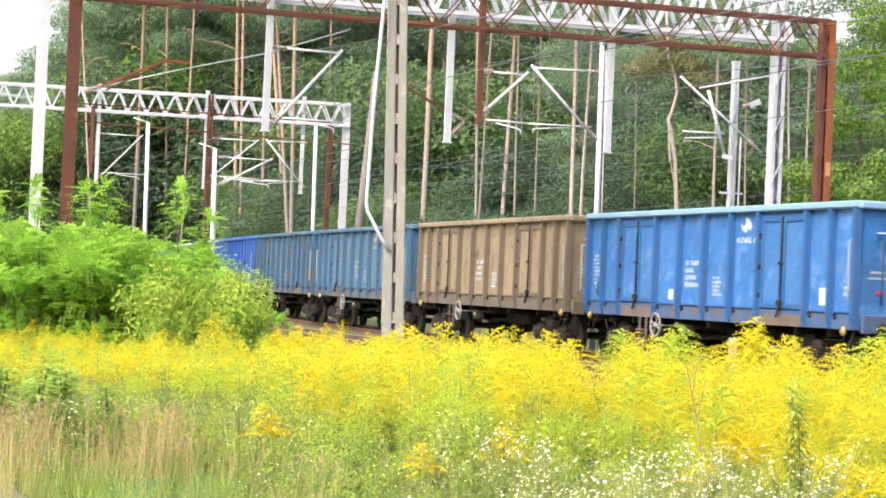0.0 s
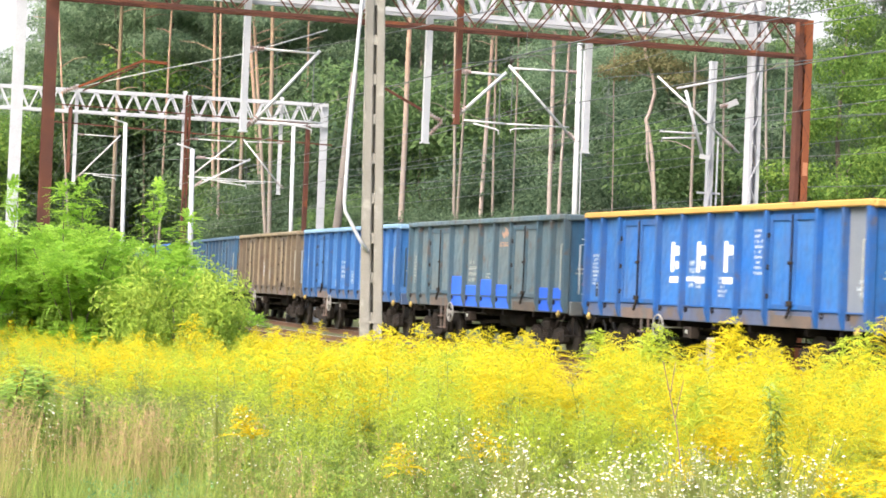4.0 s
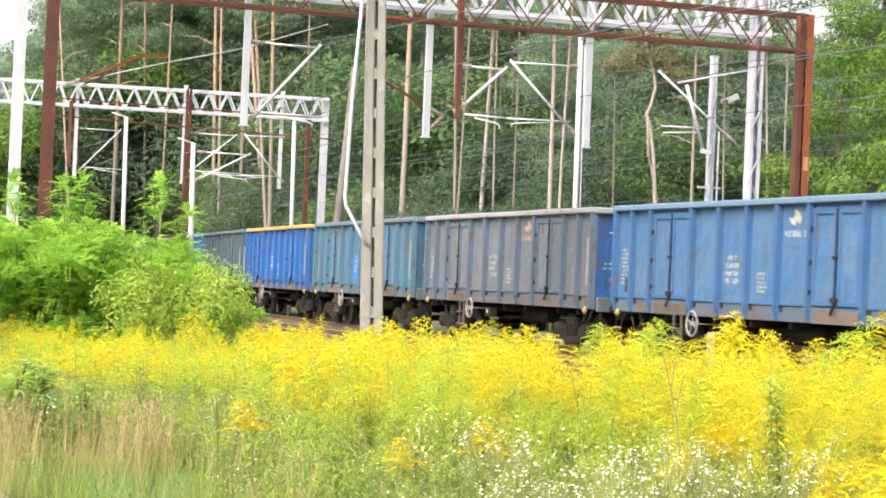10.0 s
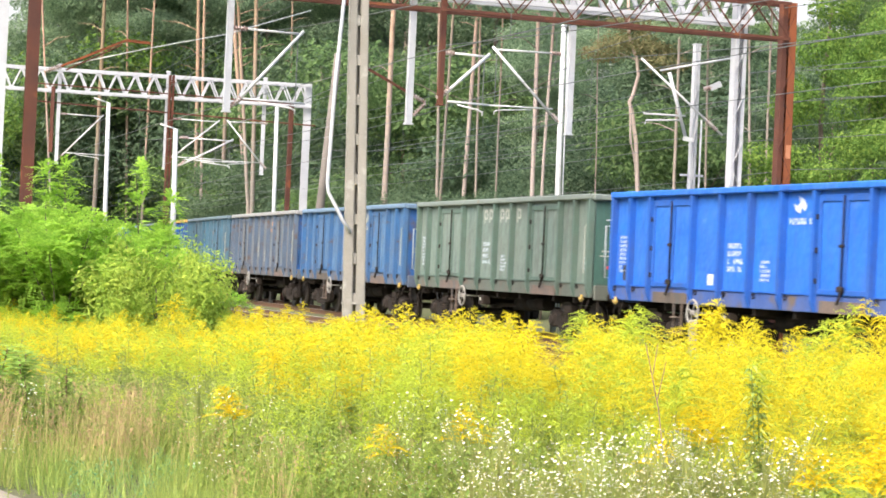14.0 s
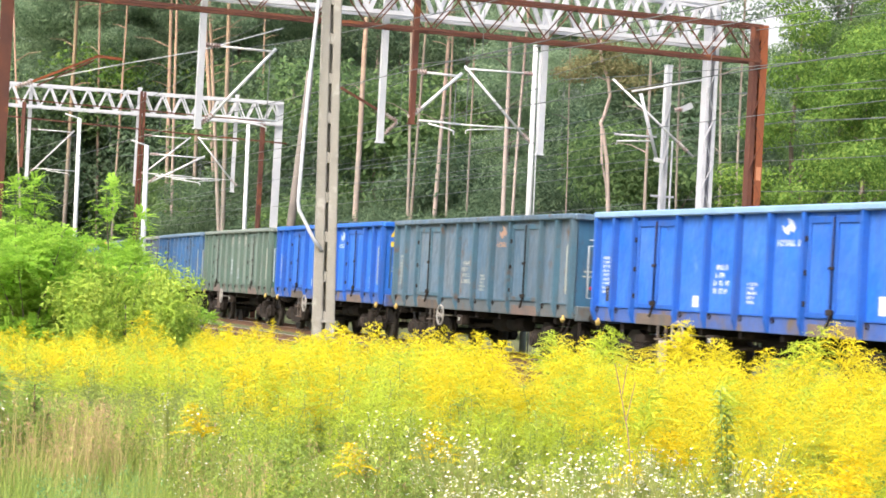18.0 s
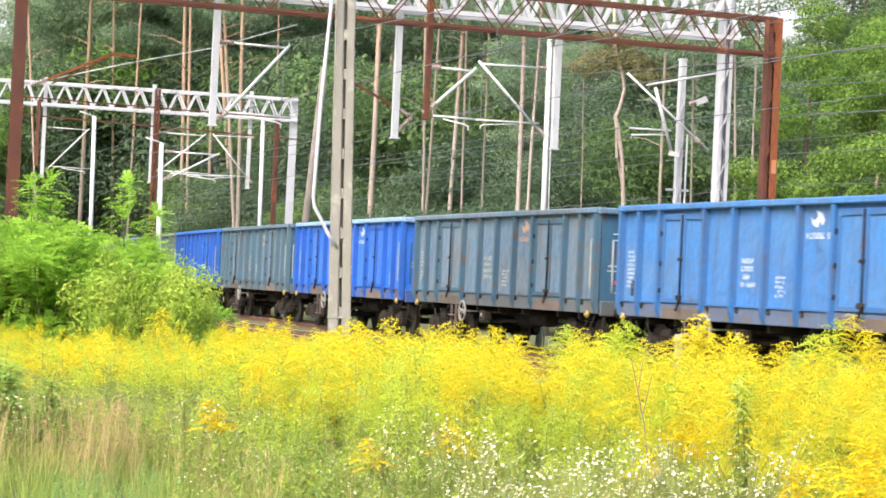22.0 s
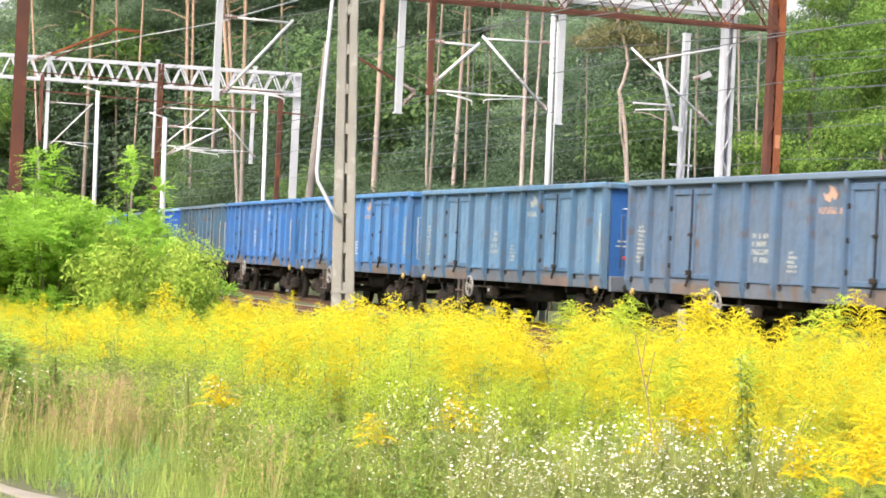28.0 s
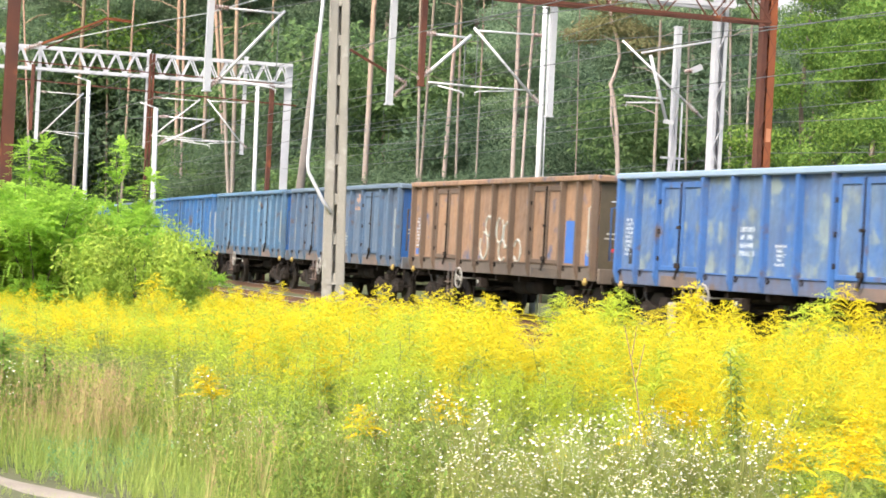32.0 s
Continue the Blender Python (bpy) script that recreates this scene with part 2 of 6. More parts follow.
def tri_mesh(name, V, F, mats, mi=None):
    """Mesh from arrays of points and triangles."""
    me = bpy.data.meshes.new(name)
    V, F = np.asarray(V, np.float32), np.asarray(F, np.int32)
    me.vertices.add(len(V))
    me.vertices.foreach_set("co", V.ravel())
    me.loops.add(F.size)
    me.loops.foreach_set("vertex_index", F.ravel())
    me.polygons.add(len(F))
    me.polygons.foreach_set("loop_start", np.arange(0, F.size, 3, dtype=np.int32))
    for m in mats:
        me.materials.append(m)
    if mi is not None:
        me.polygons.foreach_set("material_index", np.asarray(mi, np.int32))
    me.update(calc_edges=True)
    return me


# ---- ground, tracks ----
def smooth(a, b, x):
    t = np.clip((x - a) / (b - a), 0, 1)
    return t * t * (3 - 2 * t)


def lateral(x, y):
    """Metres from the train's centre line towards the camera."""
    x, y = np.asarray(x, float), np.asarray(y, float)
    cx, cy = X0 - math.cos(TH) / KK, Y0 - math.sin(TH) / KK
    bx, by, h = lane(S_BEND)
    along = -(x - bx) * math.sin(h) + (y - by) * math.cos(h)
    across = -((x - bx) * math.cos(h) + (y - by) * math.sin(h))
    return np.where(along > 0, across, HALF_W + np.hypot(x - cx, y - cy) - abs(1 / KK))


def ground_z(x, y):
    q = lateral(x, y)
    z = -0.22 + 0.14 * smooth(14, 26, q)
    z = z + (-0.16 + 0.22) * smooth(10.2, 9.4, q) * smooth(-3.2, -2.4, q)
    z = z + 0.5 * smooth(-5, -25, q)
    return z + 0.03 * np.sin(x * 1.3 + y * 0.7) * np.sin(y * 1.1 - x * 0.4) * smooth(10, 12, q)


M_GROUND = mat("meadow_soil", (0.085, 0.095, 0.04), 1.0, 0.0, (0.125, 0.11, 0.06), 0.8, 0.8, fine=12, bump=0.8, third=(0.10, 0.14, 0.04), third_scale=0.5, third_at=0.55)


def build_ground():
    xs = np.concatenate([np.linspace(-1500, -70, 12), np.linspace(-60, 60, 150), np.linspace(70, 1500, 12)])
    ys = np.concatenate([np.linspace(-600, -10, 6), np.linspace(-4, 140, 190), np.linspace(160, 2500, 12)])
    gx, gy = np.meshgrid(xs, ys)
    V = np.stack([gx, gy, ground_z(gx, gy)], -1).reshape(-1, 3)
    w = len(xs)
    i = (np.arange(len(ys) - 1)[:, None] * w + np.arange(w - 1)[None]).ravel()
    F = np.concatenate([np.stack([i, i + 1, i + w + 1], 1), np.stack([i, i + w + 1, i + w], 1)])
    ob = new("ground", tri_mesh("ground", V, F, [M_GROUND]))
    tagged(ob, "meadow and forest soil beside the railway line", "ground", kind="structure")


build_ground()


def strip(s0, s1, step, prof, close=True):
    """Mesh swept along the track; prof: (q, z) points."""
    bm = B()
    rows = []
    s = s0
    while s <= s1 + 1e-6:
        rows.append([bm.verts.new((*lane(s, q)[:2], z)) for q, z in prof])
        s += step
    k = len(prof)
    for a, b in zip(rows, rows[1:]):
        for j in range(k if close else k - 1):
            bm.faces.new((a[j], b[j], b[(j + 1) % k], a[(j + 1) % k]))
    return bm


def build_tracks():
    for q0, label in ((0.0, "railway track under the goods train"), (4.1, "empty railway track with rusty rails"), (8.2, "empty railway track beside the flower meadow")):
        tr = thing("railway_track", label, "railway track", "parallel tracks")
        for side in (-0.7535, 0.7535):
            q = q0 + side
            r = part("rail", strip(-34, 230, 4, [(q - 0.07, -0.17), (q + 0.07, -0.17), (q + 0.065, -0.15), (q + 0.012, -0.13), (q + 0.012, -0.045), (q + 0.035, -0.035), (q + 0.035, -0.004), (q - 0.035, -0.004), (q - 0.035, -0.035), (q - 0.012, -0.045), (q - 0.012, -0.13), (q - 0.065, -0.15)]), M_RAIL, tr)
            part("running_surface", strip(-34, 230, 4, [(q - 0.028, -0.005), (q + 0.028, -0.005), (q + 0.026, 0.0), (q - 0.026, 0.0)]), M_RAIL_TOP, r, "worn shiny rail head")
        me = None
        s = -30.0
        while s < 66:
            x, y, h = lane(s, q0)
            if me is None:
                o = part("sleeper", box(B(), -0.13, 0.13, -1.3, 1.3, -0.33, -0.165, 0.015), M_SLEEPER, tr)
                me = o.data
            else:
                o = new("sleeper", me)
                o.parent = tr
            o.matrix_basis = pose(x, y, random.uniform(-0.008, 0.008), 0, 0, 90 + math.degrees(h) + random.uniform(-1, 1))
            s += 0.62
    # ballast bed and loose stones
    bed = part("ballast_bed", strip(-34, 230, 4, [(11.2, -0.5), (10.1, -0.21), (-2.4, -0.21), (-3.6, -0.5)]), M_BALLAST)
    tagged(bed, "brown ballast bed of crushed stone under the tracks", "ballast", kind="structure")
    rng = np.random.default_rng(4)
    n = 26000
    s = rng.uniform(-22, 55, n)
    q = rng.uniform(-2.3, 10.4, n)
    h = TH + KK * s
    px = X0 + (np.cos(h) - math.cos(TH)) / KK + (HALF_W - q) * np.cos(h)
    py = Y0 + (np.sin(h) - math.sin(TH)) / KK + (HALF_W - q) * np.sin(h)
    base = np.array([(1, 0, -.3), (-.5, .87, -.3), (-.5, -.87, -.3), (0.1, 0, .75)])
    sc = rng.uniform(0.025, 0.055, (n, 1, 1))
    V = base[None] * sc * rng.uniform(0.7, 1.3, (n, 4, 3))
    a = rng.uniform(0, 6.28, n)
    c, d = np.cos(a)[:, None], np.sin(a)[:, None]
    V = np.stack([V[..., 0] * c - V[..., 1] * d + px[:, None], V[..., 0] * d + V[..., 1] * c + py[:, None], V[..., 2] - 0.2], -1)
    F = np.array([(0, 1, 3), (1, 2, 3), (2, 0, 3)])[None] + (np.arange(n) * 4)[:, None, None]
    st = new("ballast_stones", tri_mesh("ballast_stones", V.reshape(-1, 3), F.reshape(-1, 3), [M_BALLAST]))
    tagged(st, "loose brown crushed stones between the rails", "ballast", kind="stuff")


build_tracks()


# ---- goods wagons ----
Z_SILL, Z_RIM = 1.036, 3.351
BAY = [0.0, 0.9726, 1.9451, 3.9339, 5.1793, 6.4248, 7.6702, 8.9157, 10.9044, 11.877, 12.85]
POS = [BODY_L / 2 - p for p in BAY]          # along the wagon, front end first
YW = HALF_W - 0.14                           # outer face of the wall sheet


def wagon_template():
    w = thing("open_goods_wagon", "steel open goods wagon", "goods wagon", "wagons of the train")
    hl = BODY_L / 2
    paint = []

    def P(name, bm, m=None, parent=w, label=""):
        o = part(name, bm, m, parent, label)
        if m is None:
            o.data.materials.append(M_STEEL_DARK)
            paint.append(o.name)
        return o

    bm = B()
    box(bm, -hl + 0.05, hl - 0.05, -YW + 0.03, YW - 0.03, 1.12, 1.24)
    box(bm, -hl + 0.1, hl - 0.1, -0.28, -0.14, 0.82, 1.12)
    box(bm, -hl + 0.1, hl - 0.1, 0.14, 0.28, 0.82, 1.12)
    for x in (-5.2, -3.9, -1.6, 0, 1.6, 3.9, 5.2):
        box(bm, x - 0.06, x + 0.06, -YW + 0.05, YW - 0.05, 0.9, 1.12)
    P("underframe", bm, M_STEEL_DARK)
    for sg in (1, -1):
        P("side_wall", box(B(), -hl, hl, sg * YW - 0.02, sg * YW + 0.02, Z_SILL + 0.1, Z_RIM - 0.06))
        bm = B()
        box(bm, -hl, hl, min(sg * (YW - 0.02), sg * (YW + 0.055)), max(sg * (YW - 0.02), sg * (YW + 0.055)), Z_SILL, Z_SILL + 0.30, 0.012)
        P("side_sill", bm)
        P("top_rail", box(B(), -hl - 0.02, hl + 0.02, min(sg * (YW - 0.06), sg * (YW + 0.16)), max(sg * (YW - 0.06), sg * (YW + 0.16)), Z_RIM - 0.13, Z_RIM, 0.025))
        for i, x in enumerate(POS):
            wd = 0.07 if i in (0, 10) else 0.055
            if i == 0:
                x -= 0.07
            if i == 10:
                x += 0.07
            bm = B()
            y0, y1 = sg * (YW + 0.018), sg * (YW + 0.15)
            vs = []
            for z, dep, ww in ((Z_SILL + 0.01, 0.45, wd * 0.9), (Z_SILL + 0.22, 1.0, wd), (Z_RIM - 0.125, 1.0, wd)):
                ye = y0 + (y1 - y0) * dep
                vs.append([bm.verts.new((x + sx * ww, yy, z)) for sx, yy in ((-1.1, y0), (-0.85, ye), (0.85, ye), (1.1, y0))])
            for a, b in zip(vs, vs[1:]):
                for j in range(3):
                    bm.faces.new((a[j], a[j + 1], b[j + 1], b[j]))
            bm.faces.new(vs[0])
            bm.faces.new(vs[-1])
            P("side_post", bm)
        for d0, d1 in ((2, 3), (7, 8)):
            xa, xb = POS[d1] + 0.09, POS[d0] - 0.09
            xm = (xa + xb) / 2
            for l0, l1 in ((xa, xm - 0.03), (xm + 0.03, xb)):
                y0, y1 = sg * (YW + 0.02), sg * (YW + 0.055)
                bm = box(B(), l0, l1, min(y0, y1), max(y0, y1), Z_SILL + 0.31, Z_RIM - 0.2)
                dr = P("door", bm)
                yf = sg * (YW + 0.085)
                bm = B()
                for a0, a1, b0, b1 in ((l0, l0 + 0.1, 1.36, 3.14), (l1 - 0.1, l1, 1.36, 3.14), (l0 + 0.1, l1 - 0.1, 3.02, 3.14), (l0 + 0.1, l1 - 0.1, 1.36, 1.46)):
                    box(bm, a0, a1, min(y1, yf), max(y1, yf), b0, b1, 0.01)
                P("door_frame", bm, None, dr)
                for z in (1.6, 2.15, 2.75) if sg > 0 else ():
                    xh = l0 - 0.02 if l0 == xa else l1 + 0.02
                    P("hinge", box(B(), xh - 0.04, xh + 0.04, min(y0, sg * (YW + 0.115)), max(y0, sg * (YW + 0.115)), z - 0.05, z + 0.05, 0.01), M_STEEL_DARK, dr)
            bm = B()
            yl = sg * (YW + 0.10)
            tube(bm, [(xm, yl, 1.38), (xm, yl, 3.12)], 0.014)
            box(bm, xm - 0.12, xm + 0.12, min(yl, yl + sg * 0.03), max(yl, yl + sg * 0.03), 1.42, 1.52, 0.01)
            box(bm, xm - 0.09, xm + 0.09, min(yl, yl + sg * 0.03), max(yl, yl + sg * 0.03), 2.2, 2.26, 0.01)
            bar(bm, (xm - 0.1, yl + sg * 0.03, 1.45), (xm + 0.03, yl + sg * 0.05, 1.2), 0.04)
            P("latch", bm, M_STEEL_DARK)
            y0, y1 = sg * (YW + 0.056), sg * (YW + 0.07)
            P("door_sill", box(B(), xa + 0.1, xb - 0.1, min(y0, y1), max(y0, y1), Z_SILL + 0.0, Z_SILL + 0.22, 0.004), M_DOORSILL, w, "rust-brown door sill plate")
        for i in range(10):
            if i in (2, 7):
                continue
            x0, x1 = POS[i + 1] + 0.07, POS[i] - 0.07
            y0, y1 = sg * (YW + 0.018), sg * (YW + 0.082)
            P("floor_ledge", box(B(), x0, x1, min(y0, y1), max(y0, y1), Z_SILL + 0.302, Z_SILL + 0.33))
            P("lashing_ring", ring(B(), (x1 - 0.12, sg * (YW + 0.075), Z_SILL + 0.24), (0, 1, 0), 0.05, 0.013, 10, 4), M_STEEL_DARK)
        for x in (hl - 0.32, -hl + 0.4):
            bm = B()
            tube(bm, [(x, sg * (YW + 0.09), Z_SILL + 0.06), (x, sg * (YW + 0.1), Z_SILL - 0.1)], 0.032, 8)
            box(bm, x - 0.05, x + 0.05, sg * (YW + 0.1) - 0.04, sg * (YW + 0.1) + 0.04, Z_SILL - 0.06, Z_SILL + 0.0, 0.01)
            P("tow_hook", bm, M_YELLOW, w, "yellow painted tow hook")
        bm = B()
        x = -hl + 0.16
        tube(bm, [(x, sg * (YW + 0.11), 1.55), (x, sg * (YW + 0.17), 1.6), (x, sg * (YW + 0.17), 2.62), (x, sg * (YW + 0.11), 2.67)], 0.017)
        P("handrail", bm, M_MARK_OLD)
    for sg in (1, -1):
        ex = sg * hl
        P("end_wall", box(B(), min(ex - sg * 0.04, ex), max(ex - sg * 0.04, ex), -YW - 0.02, YW + 0.02, Z_SILL + 0.1, Z_RIM - 0.06))
        P("end_rail", box(B(), min(ex - sg * 0.03, ex + sg * 0.12), max(ex - sg * 0.03, ex + sg * 0.12), -YW - 0.1, YW + 0.1, Z_RIM - 0.15, Z_RIM - 0.002, 0.03))
        P("end_sill", box(B(), min(ex, ex + sg * 0.1), max(ex, ex + sg * 0.1), -YW + 0.02, YW - 0.02, Z_SILL - 0.05, Z_SILL + 0.28, 0.015))
        for y in (-0.75, 0.0, 0.75):
            P("end_post", box(B(), min(ex, ex + sg * 0.1), max(ex, ex + sg * 0.1), y - 0.06, y + 0.06, Z_SILL + 0.3, Z_RIM - 0.15, 0.015))
        bm = B()
        tube(bm, [(ex, 1.02, 2.78), (ex + sg * 0.14, 1.02, 2.78), (ex + sg * 0.14, 0.5, 2.78), (ex, 0.5, 2.78)], 0.016)
        P("handrail", bm, M_MARK)
        if sg > 0:
            bm = B()
            tube(bm, [(ex, 1.36, 1.5), (ex + 0.2, 1.46, 1.5), (ex + 0.2, 1.46, 2.62), (ex, 1.36, 2.62)], 0.022)
            P("end_handrail", bm, M_MARK, w, "white painted handrail")
        else:
            P("tail_lamp_bracket", disc(B(), (ex - 0.02, 0.95, 1.72), (1, 0, 0), 0.04, 0.03, 12), M_RED)
            bm = B()
            bar(bm, (ex - 0.08, 1.2, Z_SILL), (ex - 0.08, 1.22, 0.52), 0.05, 0.02)
            box(bm, ex - 0.28, ex + 0.12, 1.05, 1.4, 0.5, 0.53)
            P("shunter_step", bm, M_STEEL_DARK)
        for y in (-0.875, 0.875):
            bm = B()
            tube(bm, [(ex + sg * 0.1, y, 1.06), (ex + sg * 0.36, y, 1.06)], 0.12, 10)
            tube(bm, [(ex + sg * 0.36, y, 1.06), (ex + sg * 0.55, y, 1.06)], 0.08, 10)
            disc(bm, (ex + sg * 0.575, y, 1.06), (1, 0, 0), 0.22, 0.03, 18)
            P("buffer", bm, M_STEEL_DARK)
        bm = B()
        tube(bm, [(ex, 0, 1.0), (ex + sg * 0.3, 0, 0.98), (ex + sg * 0.6, 0, 0.9)], 0.05)
        P("coupling", bm, M_STEEL_DARK)
        bm = B()
        tube(bm, [(ex, 0.42, 0.95), (ex + sg * 0.25, 0.42, 0.62), (ex + sg * 0.5, 0.40, 0.72), (ex + sg * 0.6, 0.4, 0.9)], 0.025)
        P("brake_hose", bm, M_CHARCOAL)
        for dx in (0, 0.3):
            P("tie_hook", tube(B(), [(ex - sg * (0.2 + dx), 1.28, Z_SILL), (ex - sg * (0.2 + dx), 1.38, 0.78), (ex - sg * (0.26 + dx), 1.4, 0.7)], 0.018), M_BOGIE)
    # brake gear under the floor
    bm = B()
    xw = POS[3] - 0.22
    ring(bm, (xw, YW + 0.12, 0.88), (0, 1, 0), 0.25, 0.022)
    for k in range(4):
        a = k * math.tau / 4 + 0.4
        tube(bm, [(xw, YW + 0.12, 0.88), (xw + 0.25 * math.cos(a), YW + 0.12, 0.88 + 0.25 * math.sin(a))], 0.014, 5)
    disc(bm, (xw, YW + 0.1, 0.88), (0, 1, 0), 0.05, 0.06, 10)
    tube(bm, [(xw, YW + 0.1, 0.88), (xw, 0.4, 0.88)], 0.02)
    P("brake_wheel", bm, M_WHEEL_GREY, w, "spoked hand brake wheel")
    bm = B()
    for x in (POS[2] - 1.25, POS[2] - 1.6):
        bar(bm, (x, YW + 0.07, Z_SILL), (x, YW + 0.07, 0.42), 0.05, 0.025)
    for z in (0.45, 0.76):
        box(bm, POS[2] - 1.6, POS[2] - 1.25, YW + 0.02, YW + 0.16, z - 0.015, z + 0.015)
    P("ladder_step", bm, M_DOORSILL)
    bm = B()
    tube(bm, [(-0.9, 0.55, 0.78), (0.1, 0.55, 0.78)], 0.2, 12)
    P("brake_cylinder", bm, M_STEEL_DARK)
    bm = B()
    tube(bm, [(-2.3, 0.75, 0.8), (-1.2, 0.75, 0.8)], 0.17, 12)
    P("air_tank", bm, M_STEEL_DARK)
    bm = B()
    tube(bm, [(-3, 0.2, 0.7), (3, 0.2, 0.7)], 0.03)
    tube(bm, [(-3.4, -0.3, 0.62), (3.4, 0.3, 0.66)], 0.025)
    bar(bm, (0.2, 0.3, 0.75), (1.2, 0.9, 0.65), 0.06)
    box(bm, 0.9, 1.25, YW - 0.2, YW + 0.02, 0.68, 0.92, 0.02)
    P("brake_rigging", bm, M_BOGIE)
    bm = B()
    box(bm, 1.03, 1.12, YW + 0.02, YW + 0.03, 0.78, 0.86)
    P("changeover_plate", bm, M_MARK_OLD)
    # bogies
    for bx in (4.55, -4.55):
        bm = B()
        for sg in (1, -1):
            y = sg * 1.05
            prof = [(-1.15, 0.62), (-0.9, 0.72), (-0.45, 0.62), (-0.3, 0.38), (0.3, 0.38), (0.45, 0.62), (0.9, 0.72), (1.15, 0.62), (1.15, 0.36), (0.72, 0.36), (0.5, 0.24), (-0.5, 0.24), (-0.72, 0.36), (-1.15, 0.36)]
            f1 = [bm.verts.new((x, y - 0.07, z)) for x, z in prof]
            f2 = [bm.verts.new((x, y + 0.07, z)) for x, z in prof]
            bm.faces.new(f1[::-1])
            bm.faces.new(f2)
            for j in range(len(prof)):
                bm.faces.new((f1[j], f1[(j + 1) % len(prof)], f2[(j + 1) % len(prof)], f2[j]))
            for dx in (-0.15, 0.15):
                for z in np.linspace(0.42, 0.66, 6):
                    ring(bm, (dx, y + sg * 0.02, z), (0, 0, 1), 0.09, 0.02, 10, 4)
        box(bm, -0.2, 0.2, -1.15, 1.15, 0.64, 0.82, 0.02)
        bg = P("bogie", bm, M_BOGIE)
        bg.location = (bx, 0, 0)
        for dx in (0.9, -0.9):
            bm = B()
            for sg in (1, -1):
                y = sg * 0.7535
                disc(bm, (0, y, 0), (0, 1, 0), 0.46, 0.065, 28)
                disc(bm, (0, y - sg * 0.08, 0), (0, 1, 0), 0.485, 0.014, 28)
                disc(bm, (0, y + sg * 0.07, 0), (0, 1, 0), 0.17, 0.02, 16)
                for k in range(3):
                    a = k * math.tau / 3
                    disc(bm, (0.28 * math.cos(a), y + sg * 0.068, 0.28 * math.sin(a)), (0, 1, 0), 0.035, 0.006, 8)
            tube(bm, [(0, -1.1, 0), (0, 1.1, 0)], 0.075, 10)
            ws = P("wheelset", bm, M_WHEEL, bg)
            ws.matrix_parent_inverse = Matrix.Translation((dx, 0, 0.46))
            for sg in (1, -1):
                bm = box(B(), dx - 0.16, dx + 0.16, sg * 1.05 - 0.12, sg * 1.05 + 0.12, 0.3, 0.62, 0.04)
                disc(bm, (dx, sg * 1.18, 0.46), (0, 1, 0), 0.12, 0.03, 12)
                P("axle_box", bm, M_BOGIE, bg)
    return w, paint


